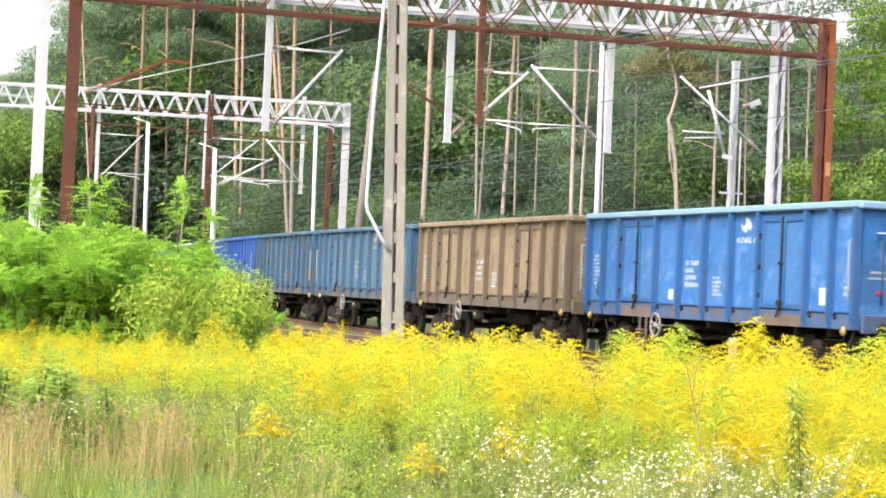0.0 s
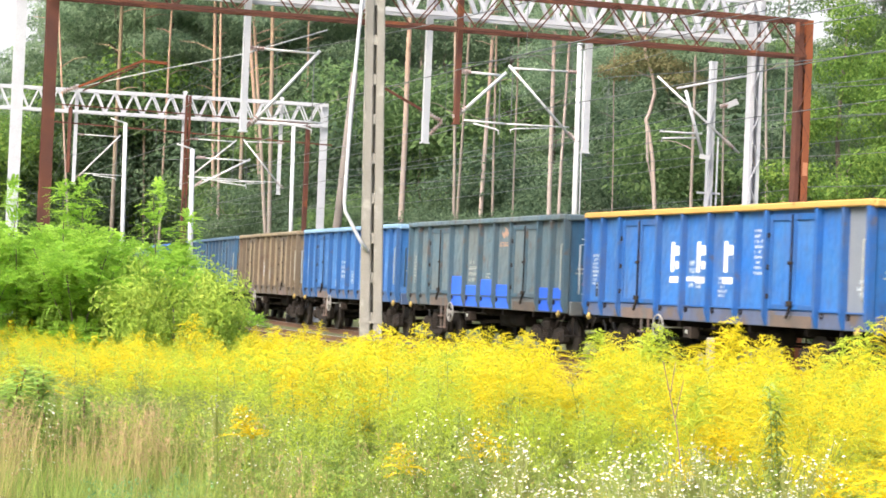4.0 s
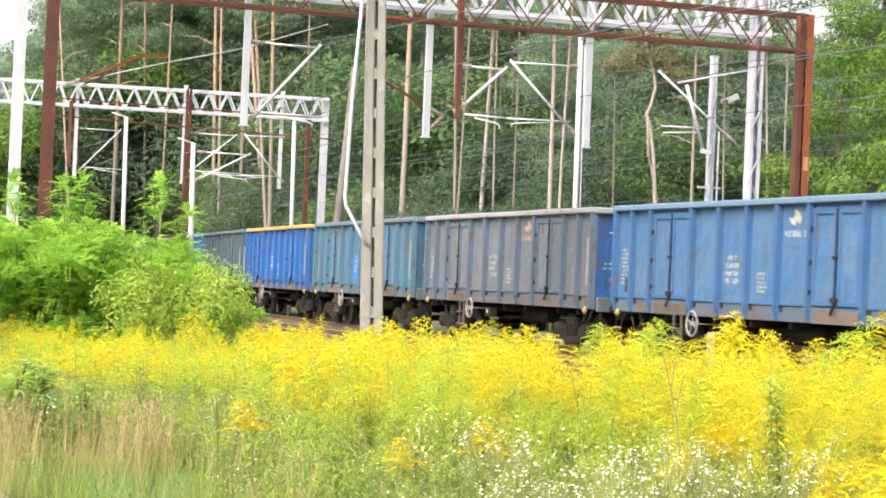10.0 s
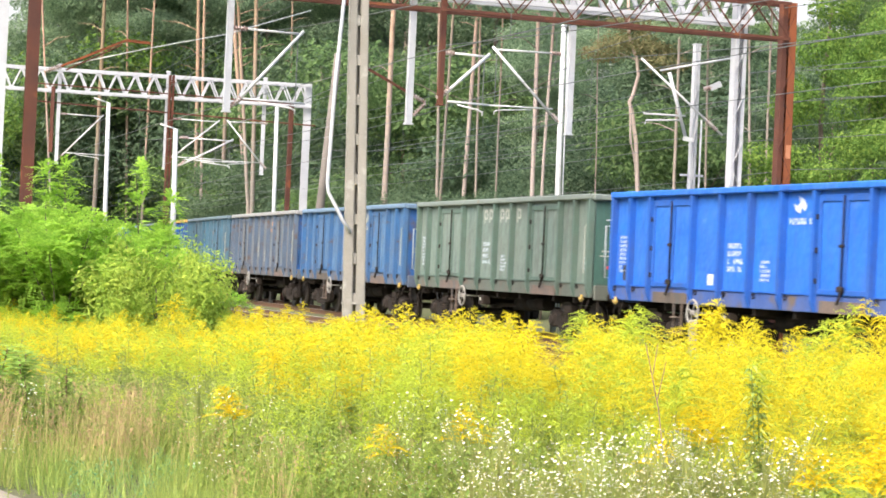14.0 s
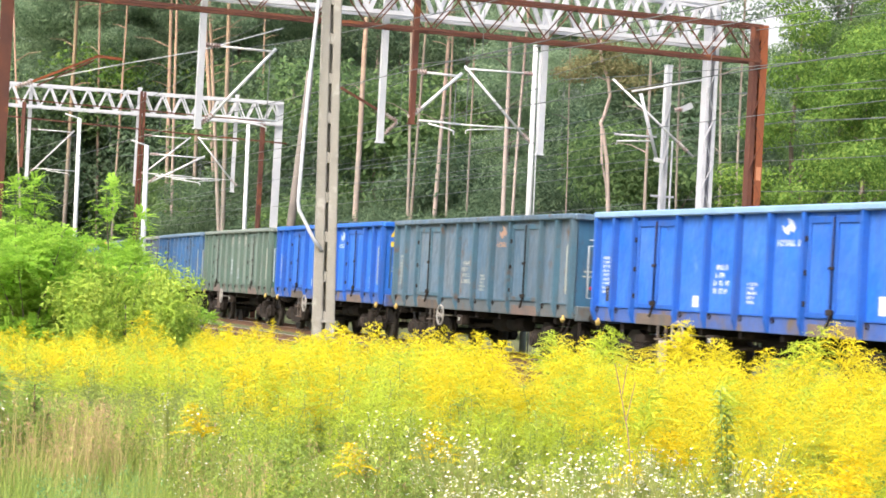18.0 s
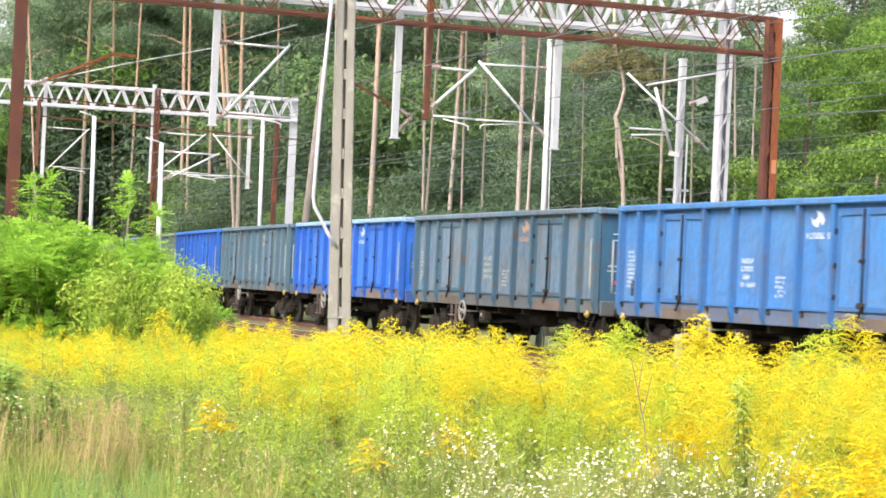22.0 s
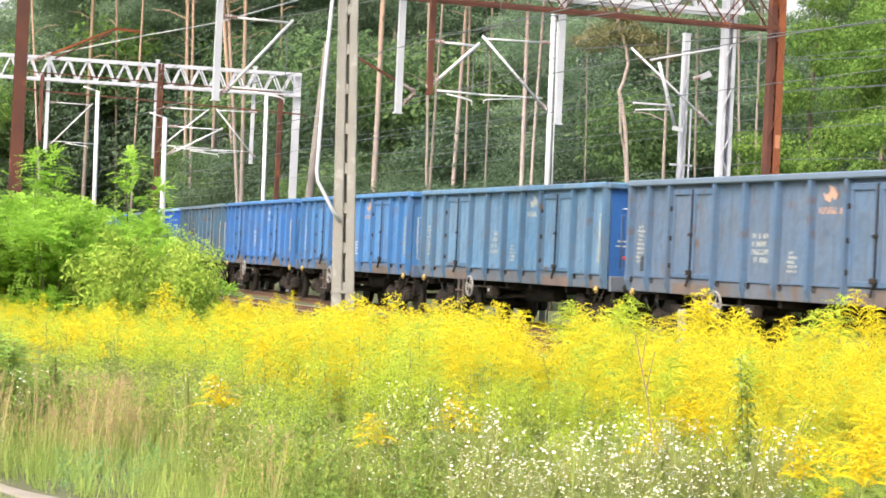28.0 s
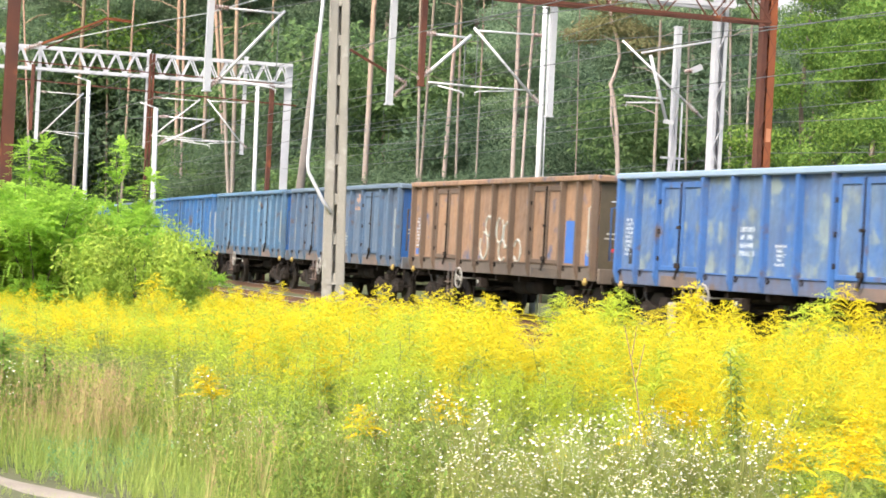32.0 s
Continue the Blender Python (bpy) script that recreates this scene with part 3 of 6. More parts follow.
# colour, faded tone, rust share, rim colour, what sets it apart
SPECS = {
    -3: ((0.020, 0.095, 0.340), (0.068, 0.163, 0.340), 0.68, None, "blue"),
    -2: ((0.034, 0.109, 0.286), (0.082, 0.163, 0.286), 0.66, (0.422, 0.435, 0.449), "blue, pale-railed"),
    -1: ((0.027, 0.102, 0.340), (0.068, 0.170, 0.340), 0.66, (0.306, 0.374, 0.422), "mid-blue"),
    0: ((0.018, 0.108, 0.430), (0.054, 0.150, 0.408), 0.72, None, "clean bright blue"),
    1: ((0.041, 0.116, 0.204), (0.088, 0.163, 0.231), 0.64, None, "weathered teal-blue"),
    2: ((0.048, 0.122, 0.224), (0.109, 0.184, 0.252), 0.64, None, "faded teal-blue"),
    3: ((0.270, 0.205, 0.122), (0.190, 0.160, 0.114), 0.62, None, "sun-bleached tan-brown"),
    4: ((0.025, 0.125, 0.350), (0.061, 0.170, 0.374), 0.72, (0.20, 0.33, 0.48), "mid-blue, light-railed"),
    5: ((0.082, 0.143, 0.184), (0.163, 0.170, 0.150), 0.62, None, "grey-blue, bright blue-patched"),
    6: ((0.018, 0.125, 0.410), (0.050, 0.175, 0.400), 0.70, (0.520, 0.310, 0.085), "blue, yellow-railed, white-marked"),
    7: ((0.058, 0.150, 0.255), (0.10, 0.165, 0.225), 0.66, (0.12, 0.17, 0.20), "pale teal-blue"),
    8: ((0.142, 0.152, 0.166), (0.084, 0.127, 0.176), 0.63, (0.286, 0.286, 0.286), "chalky grey over blue"),
    9: ((0.044, 0.128, 0.275), (0.098, 0.172, 0.265), 0.66, (0.13, 0.20, 0.29), "faded mid-blue"),
    10: ((0.130, 0.182, 0.162), (0.175, 0.205, 0.180), 0.74, (0.17, 0.20, 0.18), "sage green, pale-marked"),
    11: ((0.012, 0.112, 0.500), (0.025, 0.150, 0.500), 0.78, None, "freshly painted bright blue"),
    12: ((0.075, 0.145, 0.225), (0.140, 0.160, 0.175), 0.64, None, "grey-teal weathered"),
    13: ((0.012, 0.112, 0.510), (0.060, 0.180, 0.500), 0.80, (0.204, 0.326, 0.510), "freshly painted bright blue, white-stencilled"),
    14: ((0.095, 0.168, 0.255), (0.160, 0.172, 0.180), 0.63, None, "dull grey-teal"),
    15: ((0.040, 0.162, 0.425), (0.074, 0.184, 0.355), 0.70, None, "mid-blue, white-stencilled"),
    16: ((0.046, 0.172, 0.400), (0.090, 0.205, 0.365), 0.66, None, "slightly faded light blue"),
    17: ((0.085, 0.195, 0.33), (0.14, 0.215, 0.29), 0.66, None, "pale blue weathered"),
    18: ((0.078, 0.135, 0.218), (0.115, 0.140, 0.180), 0.65, (0.12, 0.165, 0.22), "greyish blue, orange-marked"),
    19: ((0.305, 0.182, 0.106), (0.215, 0.145, 0.104), 0.60, None, "rust-brown, white-scrawled"),
    20: ((0.033, 0.109, 0.305), (0.163, 0.206, 0.196), 0.62, (0.231, 0.313, 0.408), "flaking blue and pale"),
}


# paint of posts and frames where it differs from the sheets
POST_PAINT = {10: (0.09, 0.145, 0.12), 1: (0.03, 0.085, 0.16), 2: (0.035, 0.10, 0.19), 3: (0.13, 0.10, 0.068), 5: (0.05, 0.10, 0.14), 7: (0.06, 0.145, 0.21), 8: (0.085, 0.125, 0.19), 9: (0.036, 0.118, 0.27), 12: (0.055, 0.125, 0.18),
              14: (0.04, 0.10, 0.16), 17: (0.06, 0.135, 0.23), 18: (0.07, 0.125, 0.21), 19: (0.125, 0.085, 0.06), 20: (0.04, 0.125, 0.34)}


def mark(bm, x, z, wd, ht, y=YW + 0.022):
    box(bm, x - wd / 2, x + wd / 2, y, y + 0.003, z - ht / 2, z + ht / 2)


def bars_text(rows, x, z, wd, ht, gap=1.6, seed=1):
    """Lines of small bars in place of stencilled writing; x is the left end as seen."""
    rr = random.Random(seed)
    bm = B()
    for r in range(rows):
        u, zc = 0.0, z - r * ht * gap
        end = wd * rr.uniform(0.6, 1.0)
        while u < end - 0.02:
            c = rr.uniform(0.5, 0.7) * ht
            if rr.random() < 0.86:
                mark(bm, x - u - c * 0.15, zc, c * 0.34, ht)
                mark(bm, x - u - c * 0.62, zc + rr.choice((-0.36, 0.36, 0.0)) * ht, c * 0.55, ht * 0.28)
                if rr.random() < 0.6:
                    mark(bm, x - u - c * 0.85, zc + rr.choice((-0.18, 0.0, 0.18)) * ht, c * 0.3, ht * 0.64)
            u += c + ht * 0.22
    return bm


def logo(x, z, s):
    """Plain bird-like swoosh."""
    bm = B()
    y = YW + 0.022
    pts = [(0.0, 0.0), (-0.3, 0.15), (-0.45, 0.5), (-0.2, 0.35), (0.0, 0.55), (-0.1, 0.85), (0.25, 0.7), (0.45, 0.35), (0.3, 0.1), (0.12, 0.3)]
    f = [bm.verts.new((x - a * s, y + 0.003, z + b * s * 0.66)) for a, b in pts]
    g = [bm.verts.new((x - a * s, y, z + b * s * 0.66)) for a, b in pts]
    bm.faces.new(f)
    for i in range(len(pts)):
        j = (i + 1) % len(pts)
        bm.faces.new((f[i], g[i], g[j], f[j]))
    return bm


M_LETTER = mat("letter_white", (0.74, 0.76, 0.78), 0.6, 0.0, (0.6, 0.63, 0.68), 5, 0.5, bump=0)
M_SIGN = mat("sign_yellow", (0.72, 0.52, 0.05), 0.5, 0.0, (0.62, 0.44, 0.06), 9, 0.6, bump=0)
M_GREY_PANEL = mat("grey_primer", (0.17, 0.19, 0.22), 0.7, 0.0, (0.12, 0.15, 0.2), 2, 0.8, third=(0.06, 0.12, 0.3), third_at=0.6)
WAGONS = {}


def build_train():
    tmpl, paint = wagon_template()
    marks = {5, 7, 12, 14, 17, 18, 2, 1, 8, 9}
    for i, (c1, c2, rust_at, rim, look_) in SPECS.items():
        w = copy_thing(tmpl, Matrix())
        tagged(w, look_ + " open goods wagon on the track", "goods wagon", "wagons of the train")
        rusty = (0.09, 0.21, 0.47) if i in (0, 4, 11, 13) else (0.11, 0.065, 0.042) if i not in (19, 20) else ((0.035, 0.085, 0.19) if i == 19 else (0.19, 0.24, 0.24))
        m = mat("wagon_paint", c1, 0.55, 0.0, c2, 0.9, 0.9, fine=14, bump=0.12, third=rusty, third_scale=2.1 if i in (19, 20) else 2.3, third_at=rust_at - (0.14 if i in (0, 4, 11, 13) else 0.06 if i == 20 else -0.02 if i == 19 else 0.0), seed=i + 4.0, streak=0.26 if i in (0, 4, 11, 13) else 0.46, dent=0.55, grime=0.12 if i in (0, 4, 11, 13) else 0.26)
        m_rim = mat("rim_paint", rim, 0.55, 0.0, tuple(c * 0.85 for c in rim), 1.5, 0.7, bump=0.1, third=RUST, third_scale=2.5, third_at=0.68, seed=i) if rim else m
        cp = POST_PAINT.get(i, tuple(c * 0.78 for c in c1))
        m_post = mat("post_paint", cp, 0.6, 0.0, tuple(c * 0.8 for c in cp), 1.2, 0.8, fine=14, bump=0.12, third=(0.10, 0.065, 0.045), third_scale=2.6, third_at=max(0.6, rust_at - 0.03), seed=i + 9.0, streak=0.35, grime=0.1 if i in (0, 4, 11, 13) else 0.3)
        dirt = 0.25 if i in (0, 4, 11, 13) else 0.55
        cs = tuple(a * (1 - dirt) + d * dirt for a, d in zip(cp, (0.13, 0.115, 0.10)))
        m_sill = mat("sill_paint", cs, 0.75, 0.0, tuple(c * 0.7 for c in cs), 1.6, 0.9, fine=14, bump=0.2, third=(0.115, 0.085, 0.068), third_scale=1.8, third_at=0.56, seed=i + 5.0, streak=0.3, grime=0.4)
        m_end = m
        if i in (2, 5, 7, 8, 9, 10, 12, 14, 17, 18):
            ce = (0.05, 0.115, 0.095) if i == 10 else (0.018, 0.085, 0.26) if i in (8, 9, 17, 18) else (0.03, 0.095, 0.17)
            m_end = mat("end_paint", ce, 0.6, 0.0, tuple(c * 1.5 for c in ce), 1.1, 0.7, fine=14, bump=0.12, third=(0.09, 0.06, 0.05), third_scale=2.0, third_at=0.6, seed=i + 2.0, streak=0.35)
        if i == 19:
            m_end = mat("end_paint", (0.085, 0.07, 0.045), 0.8, 0.0, (0.05, 0.045, 0.035), 1.5, 0.8, fine=14, bump=0.2, third=(0.30, 0.10, 0.04), third_scale=2.0, third_at=0.66, seed=3.0)
        for o in w.children_recursive:
            stem = o.name.split(".")[0]
            if stem == "end_handrail" and i not in (0, 2, 4, 6, 10, 11, 13, 15, 17):
                o.material_slots[0].link = "OBJECT"
                o.material_slots[0].material = m_post
            elif stem in ("end_wall", "end_post"):
                o.material_slots[0].link = "OBJECT"
                o.material_slots[0].material = m_end
            elif stem in ("side_wall", "side_sill", "floor_ledge", "top_rail", "side_post", "door", "door_frame", "end_wall", "end_rail", "end_sill", "end_post"):
                o.material_slots[0].link = "OBJECT"
                o.material_slots[0].material = m_rim if stem in ("top_rail", "end_rail") else (m_post if stem in ("side_post", "end_post", "door_frame", "floor_ledge") else m_sill if stem in ("side_sill", "end_sill") else m)
        mk = M_MARK if i not in marks else M_MARK_OLD
        if i != 19:
            part("stencil_block", bars_text(4, POS[4] - 0.22, 2.22, 0.66, 0.10, 1.5, i + 50), mk, w)
        if i != 19:
            part("stencil_block", bars_text(5, POS[5] - 0.33, 1.92, 0.42, 0.058, 1.45, i + 90), mk, w)
        part("stencil_block", bars_text(9, POS[0] - 0.3, 2.38, 0.46, 0.062, 1.45, i + 70), mk, w)
        part("stencil_block", bars_text(3, POS[9] - 0.4, 1.9, 0.3, 0.07, 1.6, i + 30), mk, w)
        part("plate", (lambda bm: (mark(bm, POS[0] - 0.6, 1.62, 0.2, 0.32), bm)[1])(B()), M_CHARCOAL, w, "dark notice plate")
        part("end_stencil", box(B(), -BODY_L / 2 - 0.003, -BODY_L / 2, 0.80, 1.16, 1.96, 1.99), M_MARK_OLD, w)
        part("end_stencil", box(B(), -BODY_L / 2 - 0.003, -BODY_L / 2, 0.84, 1.12, 2.06, 2.10), M_MARK_OLD, w)
        if i in (4, 5, 7, 8, 9, 11, 13, 14, 15, 16, 17, 18, 12, 2):
            lm = M_MARK_ORANGE if i in (5, 7, 8, 18, 16, 14, 12) else (M_MARK_OLD if i in marks else M_MARK)
            part("logo_shape", logo(POS[6] - 0.54, 2.82, 0.56), lm, w)
            part("logo_bars", bars_text(1, POS[6] - 0.16, 2.68, 1.2, 0.115, 1.0, 5), lm, w)
        if i == 6:
            for x, cut in ((POS[3] - 0.82, 0), (POS[4] - 0.82, 1), (POS[5] - 0.82, 2)):
                bm = B()
                mark(bm, x + 0.2, 2.35, 0.16, 0.62)
                mark(bm, x - 0.2, 2.45 if cut == 0 else 2.35, 0.16, 0.34 if cut == 0 else 0.62)
                mark(bm, x, 2.48, 0.26, 0.2)
                mark(bm, x - 0.05, 2.18, 0.2, 0.16) if cut < 2 else None
                mark(bm, x, 1.88, 0.62, 0.13)
                part("block_mark", bm, M_LETTER, w, "large white painted block mark")
            part("underline", (lambda bm: ([mark(bm, POS[k] - 0.62, 1.9, 1.08, 0.09) for k in (4,)], bm)[1])(B()), M_LETTER, w)
            part("white_panel", bars_text(9, POS[6] - 0.6, 2.85, 0.42, 0.06, 1.7, 8), M_MARK, w)
            part("grey_panel", box(B(), POS[10] + 0.06, POS[9] - 0.06, YW + 0.02, YW + 0.0235, Z_SILL + 0.32, Z_RIM - 0.14), M_GREY_PANEL, w, "grey primed wall bay")
        if i == 10:
            for x, wd in ((POS[3] - 1.06, 0.24), (POS[4] - 0.35, 0.26), (POS[4] - 0.72, 0.26), (POS[5] - 0.32, 0.26), (POS[5] - 0.7, 0.26), (POS[6] - 0.3, 0.28)):
                bm = B()
                mark(bm, x + wd * 0.36, 2.92, wd * 0.26, 0.34)
                mark(bm, x - wd * 0.36, 2.96, wd * 0.26, 0.24)
                mark(bm, x, 3.06, wd * 0.5, 0.07)
                mark(bm, x, 2.86, wd * 0.5, 0.06)
                part("letter_block", bm, M_MARK_OLD, w, "pale painted block mark")
        if i in (11, 13, 4):
            bm = B()
            mark(bm, POS[8] - 0.6, 1.62, 0.3, 0.32)
            part("white_plate", bm, M_MARK, w)
            bm = B()
            mark(bm, POS[3] - 0.75, 1.55, 0.26, 0.22)
            part("white_plate", bm, M_MARK, w)
        if i == 11:
            xe = -BODY_L / 2
            bm = B()
            tri = [(1.2, 2.93), (0.98, 2.93), (1.09, 3.14)]
            f0, f1 = [bm.verts.new((xe, y, z)) for y, z in tri], [bm.verts.new((xe - 0.006, y, z)) for y, z in tri]
            bm.faces.new(f0[::-1])
            bm.faces.new(f1)
            for k in range(3):
                bm.faces.new((f0[k], f0[(k + 1) % 3], f1[(k + 1) % 3], f1[k]))
            part("warning_sign", bm, M_SIGN, w, "yellow warning triangle")
            part("warning_plate", box(B(), xe - 0.006, xe, 1.0, 1.18, 2.66, 2.80), M_SIGN, w, "small yellow plate")
        if i == 5:
            pm = mat("fresh_blue_patch", (0.02, 0.10, 0.62), 0.5, 0, (0.04, 0.16, 0.6), 2, 0.7)
            for a, b, z1 in ((3, 4, 1.85), (4, 5, 1.62), (5, 6, 1.78), (6, 7, 1.66), (8, 9, 1.62), (9, 10, 1.62)):
                part("blue_patch", box(B(), POS[b] + 0.062, POS[a] - 0.062, YW + 0.02, YW + 0.058, Z_SILL + 0.02, z1, 0.01), pm, w, "fresh bright blue paint patch")
        if i == 7:
            pm = mat("blue_field", (0.03, 0.12, 0.5), 0.5, 0, (0.05, 0.2, 0.5), 2, 0.7)
            for x, z, wd, ht in ((POS[4] - 0.45, 1.85, 0.85, 0.7), (POS[5] - 0.6, 1.75, 0.55, 0.55)):
                bm = B()
                mark(bm, x, z, wd, ht, YW + 0.0205)
                part("blue_field", bm, pm, w)
        if i == 19:
            rr = random.Random(3)
            for cx, cz, rad in ((POS[4] - 0.5, 1.72, 0.27), (POS[4] - 0.78, 2.2, 0.2), (POS[5] - 0.36, 2.1, 0.25), (POS[5] - 0.86, 2.0, 0.24), (POS[5] - 0.55, 1.6, 0.22), (POS[6] - 0.36, 1.62, 0.22)):
                a0 = rr.uniform(0, 6)
                st = tube(B(), [(cx + rad * math.cos(a0 + k * 0.6), YW + 0.025, cz + rad * 1.25 * math.sin(a0 + k * 0.6)) for k in range(10)], 0.035, 5)
                part("scrawl_stroke", st, M_MARK_OLD, w, "looping white spray-painted stroke")
            pm = mat("blue_patch_paint", (0.03, 0.12, 0.42), 0.6, 0, (0.08, 0.18, 0.4), 3, 0.7)
            for x, z, wd, ht in ((POS[8] - 0.48, 1.87, 0.72, 0.95), (POS[9] - 0.55, 1.5, 0.4, 0.3), (POS[0] - 0.4, 1.5, 0.25, 0.16)):
                bm = B()
                mark(bm, x, z, wd, ht, YW + 0.0205)
                part("blue_patch", bm, pm, w)
        for o in w.children:
            if o.name.split(".")[0] in ("stencil_block", "logo_bars", "white_panel"):
                tagged(o, kind="stuff")
        WAGONS[i] = w
    for o in [tmpl, *tmpl.children_recursive]:
        bpy.data.objects.remove(o)


build_train()


# ---- overhead line: portals, masts, wires ----
class Portal:
    """A plane square to the track: a right-hand foot, a bearing, and points by metres along it and height."""

    def __init__(self, x, y, deg):
        self.o, self.a = Vector((x, y, 0)), radians(deg)
        self.d = Vector((math.cos(self.a), math.sin(self.a), 0))
        self.n = Vector((-math.sin(self.a), math.cos(self.a), 0))

    def __call__(self, c, z, off=0.0):
        p = self.o + self.d * c + self.n * off
        return Vector((p.x, p.y, z))


def truss(P, c0, c1, z0, z1, deep, m, parent, panel, ch=0.11, br=0.055):
    """Lattice girder: four chords and zigzag bracing, each chord and each face a part."""
    for off in (-deep / 2, deep / 2):
        for z in (z0, z1):
            part("chord", bar(B(), P(c0, z, off), P(c1, z, off), ch, ch), m, parent)
        n = max(2, round(abs(c1 - c0) / panel))
        for i in range(n):
            a, b = c0 + (c1 - c0) * i / n, c0 + (c1 - c0) * (i + 1) / n
            mid = (a + b) / 2
            part("brace", bar(B(), P(a, z0, off), P(mid, z1, off), br, br), m, parent)
            part("brace", bar(B(), P(mid, z1, off), P(b, z0, off), br, br), m, parent)
    for z in (z0, z1):
        n = max(2, round(abs(c1 - c0) / (panel * 1.6)))
        for i in range(n):
            a, b = c0 + (c1 - c0) * i / n, c0 + (c1 - c0) * (i + 1) / n
            part("cross_brace", bar(B(), P(a, z, -deep / 2), P(b, z, deep / 2), br * 0.8, br * 0.8), m, parent)


def lattice_leg(P, c, z0, z1, w, deep, m, parent, step=0.6, lean=0.0, fl=0.09, m_right=None):
    """Leg of two channels laced together."""
    for s in (-1, 1):
        bm = B()
        a, b = P(c + s * w / 2, z0), P(c + s * w / 2 + lean, z1)
        bar(bm, a, b, deep, 0.02, P.d)
        mc = m_right if m_right and s > 0 else m
        ch = part("channel", bm, mc, parent)
        for o in (-deep / 2, deep / 2):
            part("flange", bar(B(), a + P.n * o - P.d * s * fl * 0.45, b + P.n * o - P.d * s * fl * 0.45, 0.02, fl, P.d), mc, ch)
    for o in (-deep / 2, deep / 2):
        z, k = z0 + 0.1, 1
        while z + step < z1:
            part("lacing_bar", bar(B(), P(c - k * w / 2, z, o), P(c + k * w / 2, z + step, o), 0.012, 0.07, P.n), m, parent)
            z += step
            k = -k


def box_leg(P, c, z0, z1, w, m, parent):
    """Leg of two wide flanges and a web."""
    part("web", bar(B(), P(c, z0), P(c, z1), w * 0.9, 0.05, P.d), m, parent)
    for s in (-1, 1):
        part("flange", bar(B(), P(c, z0, s * w * 0.45), P(c, z1, s * w * 0.45), 0.025, w, P.d), m, parent)


def insulator(p, q, parent):
    p, q = Vector(p), Vector(q)
    bm = tube(B(), [p, q], 0.025, 8)
    d = (q - p)
    n = 6
    ins = part("insulator", bm, M_INSUL, parent, "ribbed ceramic insulator")
    for i in range(n):
        part("shed", disc(B(), p + d * (i + 0.5) / n, d, 0.055, 0.014, 12), M_INSUL, ins)
    return ins


def drop_post(P, c, z0, z1, m, parent, w=0.17):
    """Hanging post under a girder."""
    bm = B()
    a, b = P(c, z0), P(c, z1)
    bar(bm, a, b, w, w, P.d)
    for z in (z0 + 0.02, z1 - 0.05):
        bar(bm, P(c - w * 0.7, z), P(c + w * 0.7, z), w * 1.3, 0.03)
    part("drop_post", bm, m, parent)


def cantilever(P, c, tip, zt, zb, zr, name="cantilever", side=1, off=0.0):
    """Hinged bracket: top tube, diagonal, registration arm and steady arm; from the post at c to the wire at tip."""
    t = thing(name, "grey tubular cantilever bracket with brown insulators holding the overhead wire", "cantilever", "overhead line brackets")
    s = 1 if tip > c else -1
    ln = abs(tip - c)
    part("top_tube", tube(B(), [P(c + s * 0.35, zt, off), P(tip + s * 0.1, zt - 0.02, off)], 0.028), M_GREY_STEEL, t)
    part("diagonal_tube", tube(B(), [P(c + s * 0.12, zb, off), P(tip + s * 0.12, zt + 0.05, off)], 0.038), M_GREY_STEEL, t)
    part("registration_tube", tube(B(), [P(c + s * 0.25, zr + 0.12, off), P(tip + s * ln * 0.15, zr + 0.1, off)], 0.024), M_GREY_STEEL, t)
    part("steady_arm", tube(B(), [P(tip - s * ln * 0.55, zr + 0.06, off), P(tip - s * 0.1, zr - 0.02, off), P(tip, zr - 0.06, off), P(tip, zr - 0.14, off)], 0.02), M_GREY_STEEL, t)
    insulator(P(c + s * 0.02, zt, off), P(c + s * 0.36, zt, off), t)
    insulator(P(c + s * 0.0, zb - 0.06, off), P(c + s * 0.28, zb + 0.18, off), t)
    part("drop_wire", tube(B(), [P(tip, zt, off), P(tip, zr + 0.1, off)], 0.012, 5), M_WIRE, t)
    return t


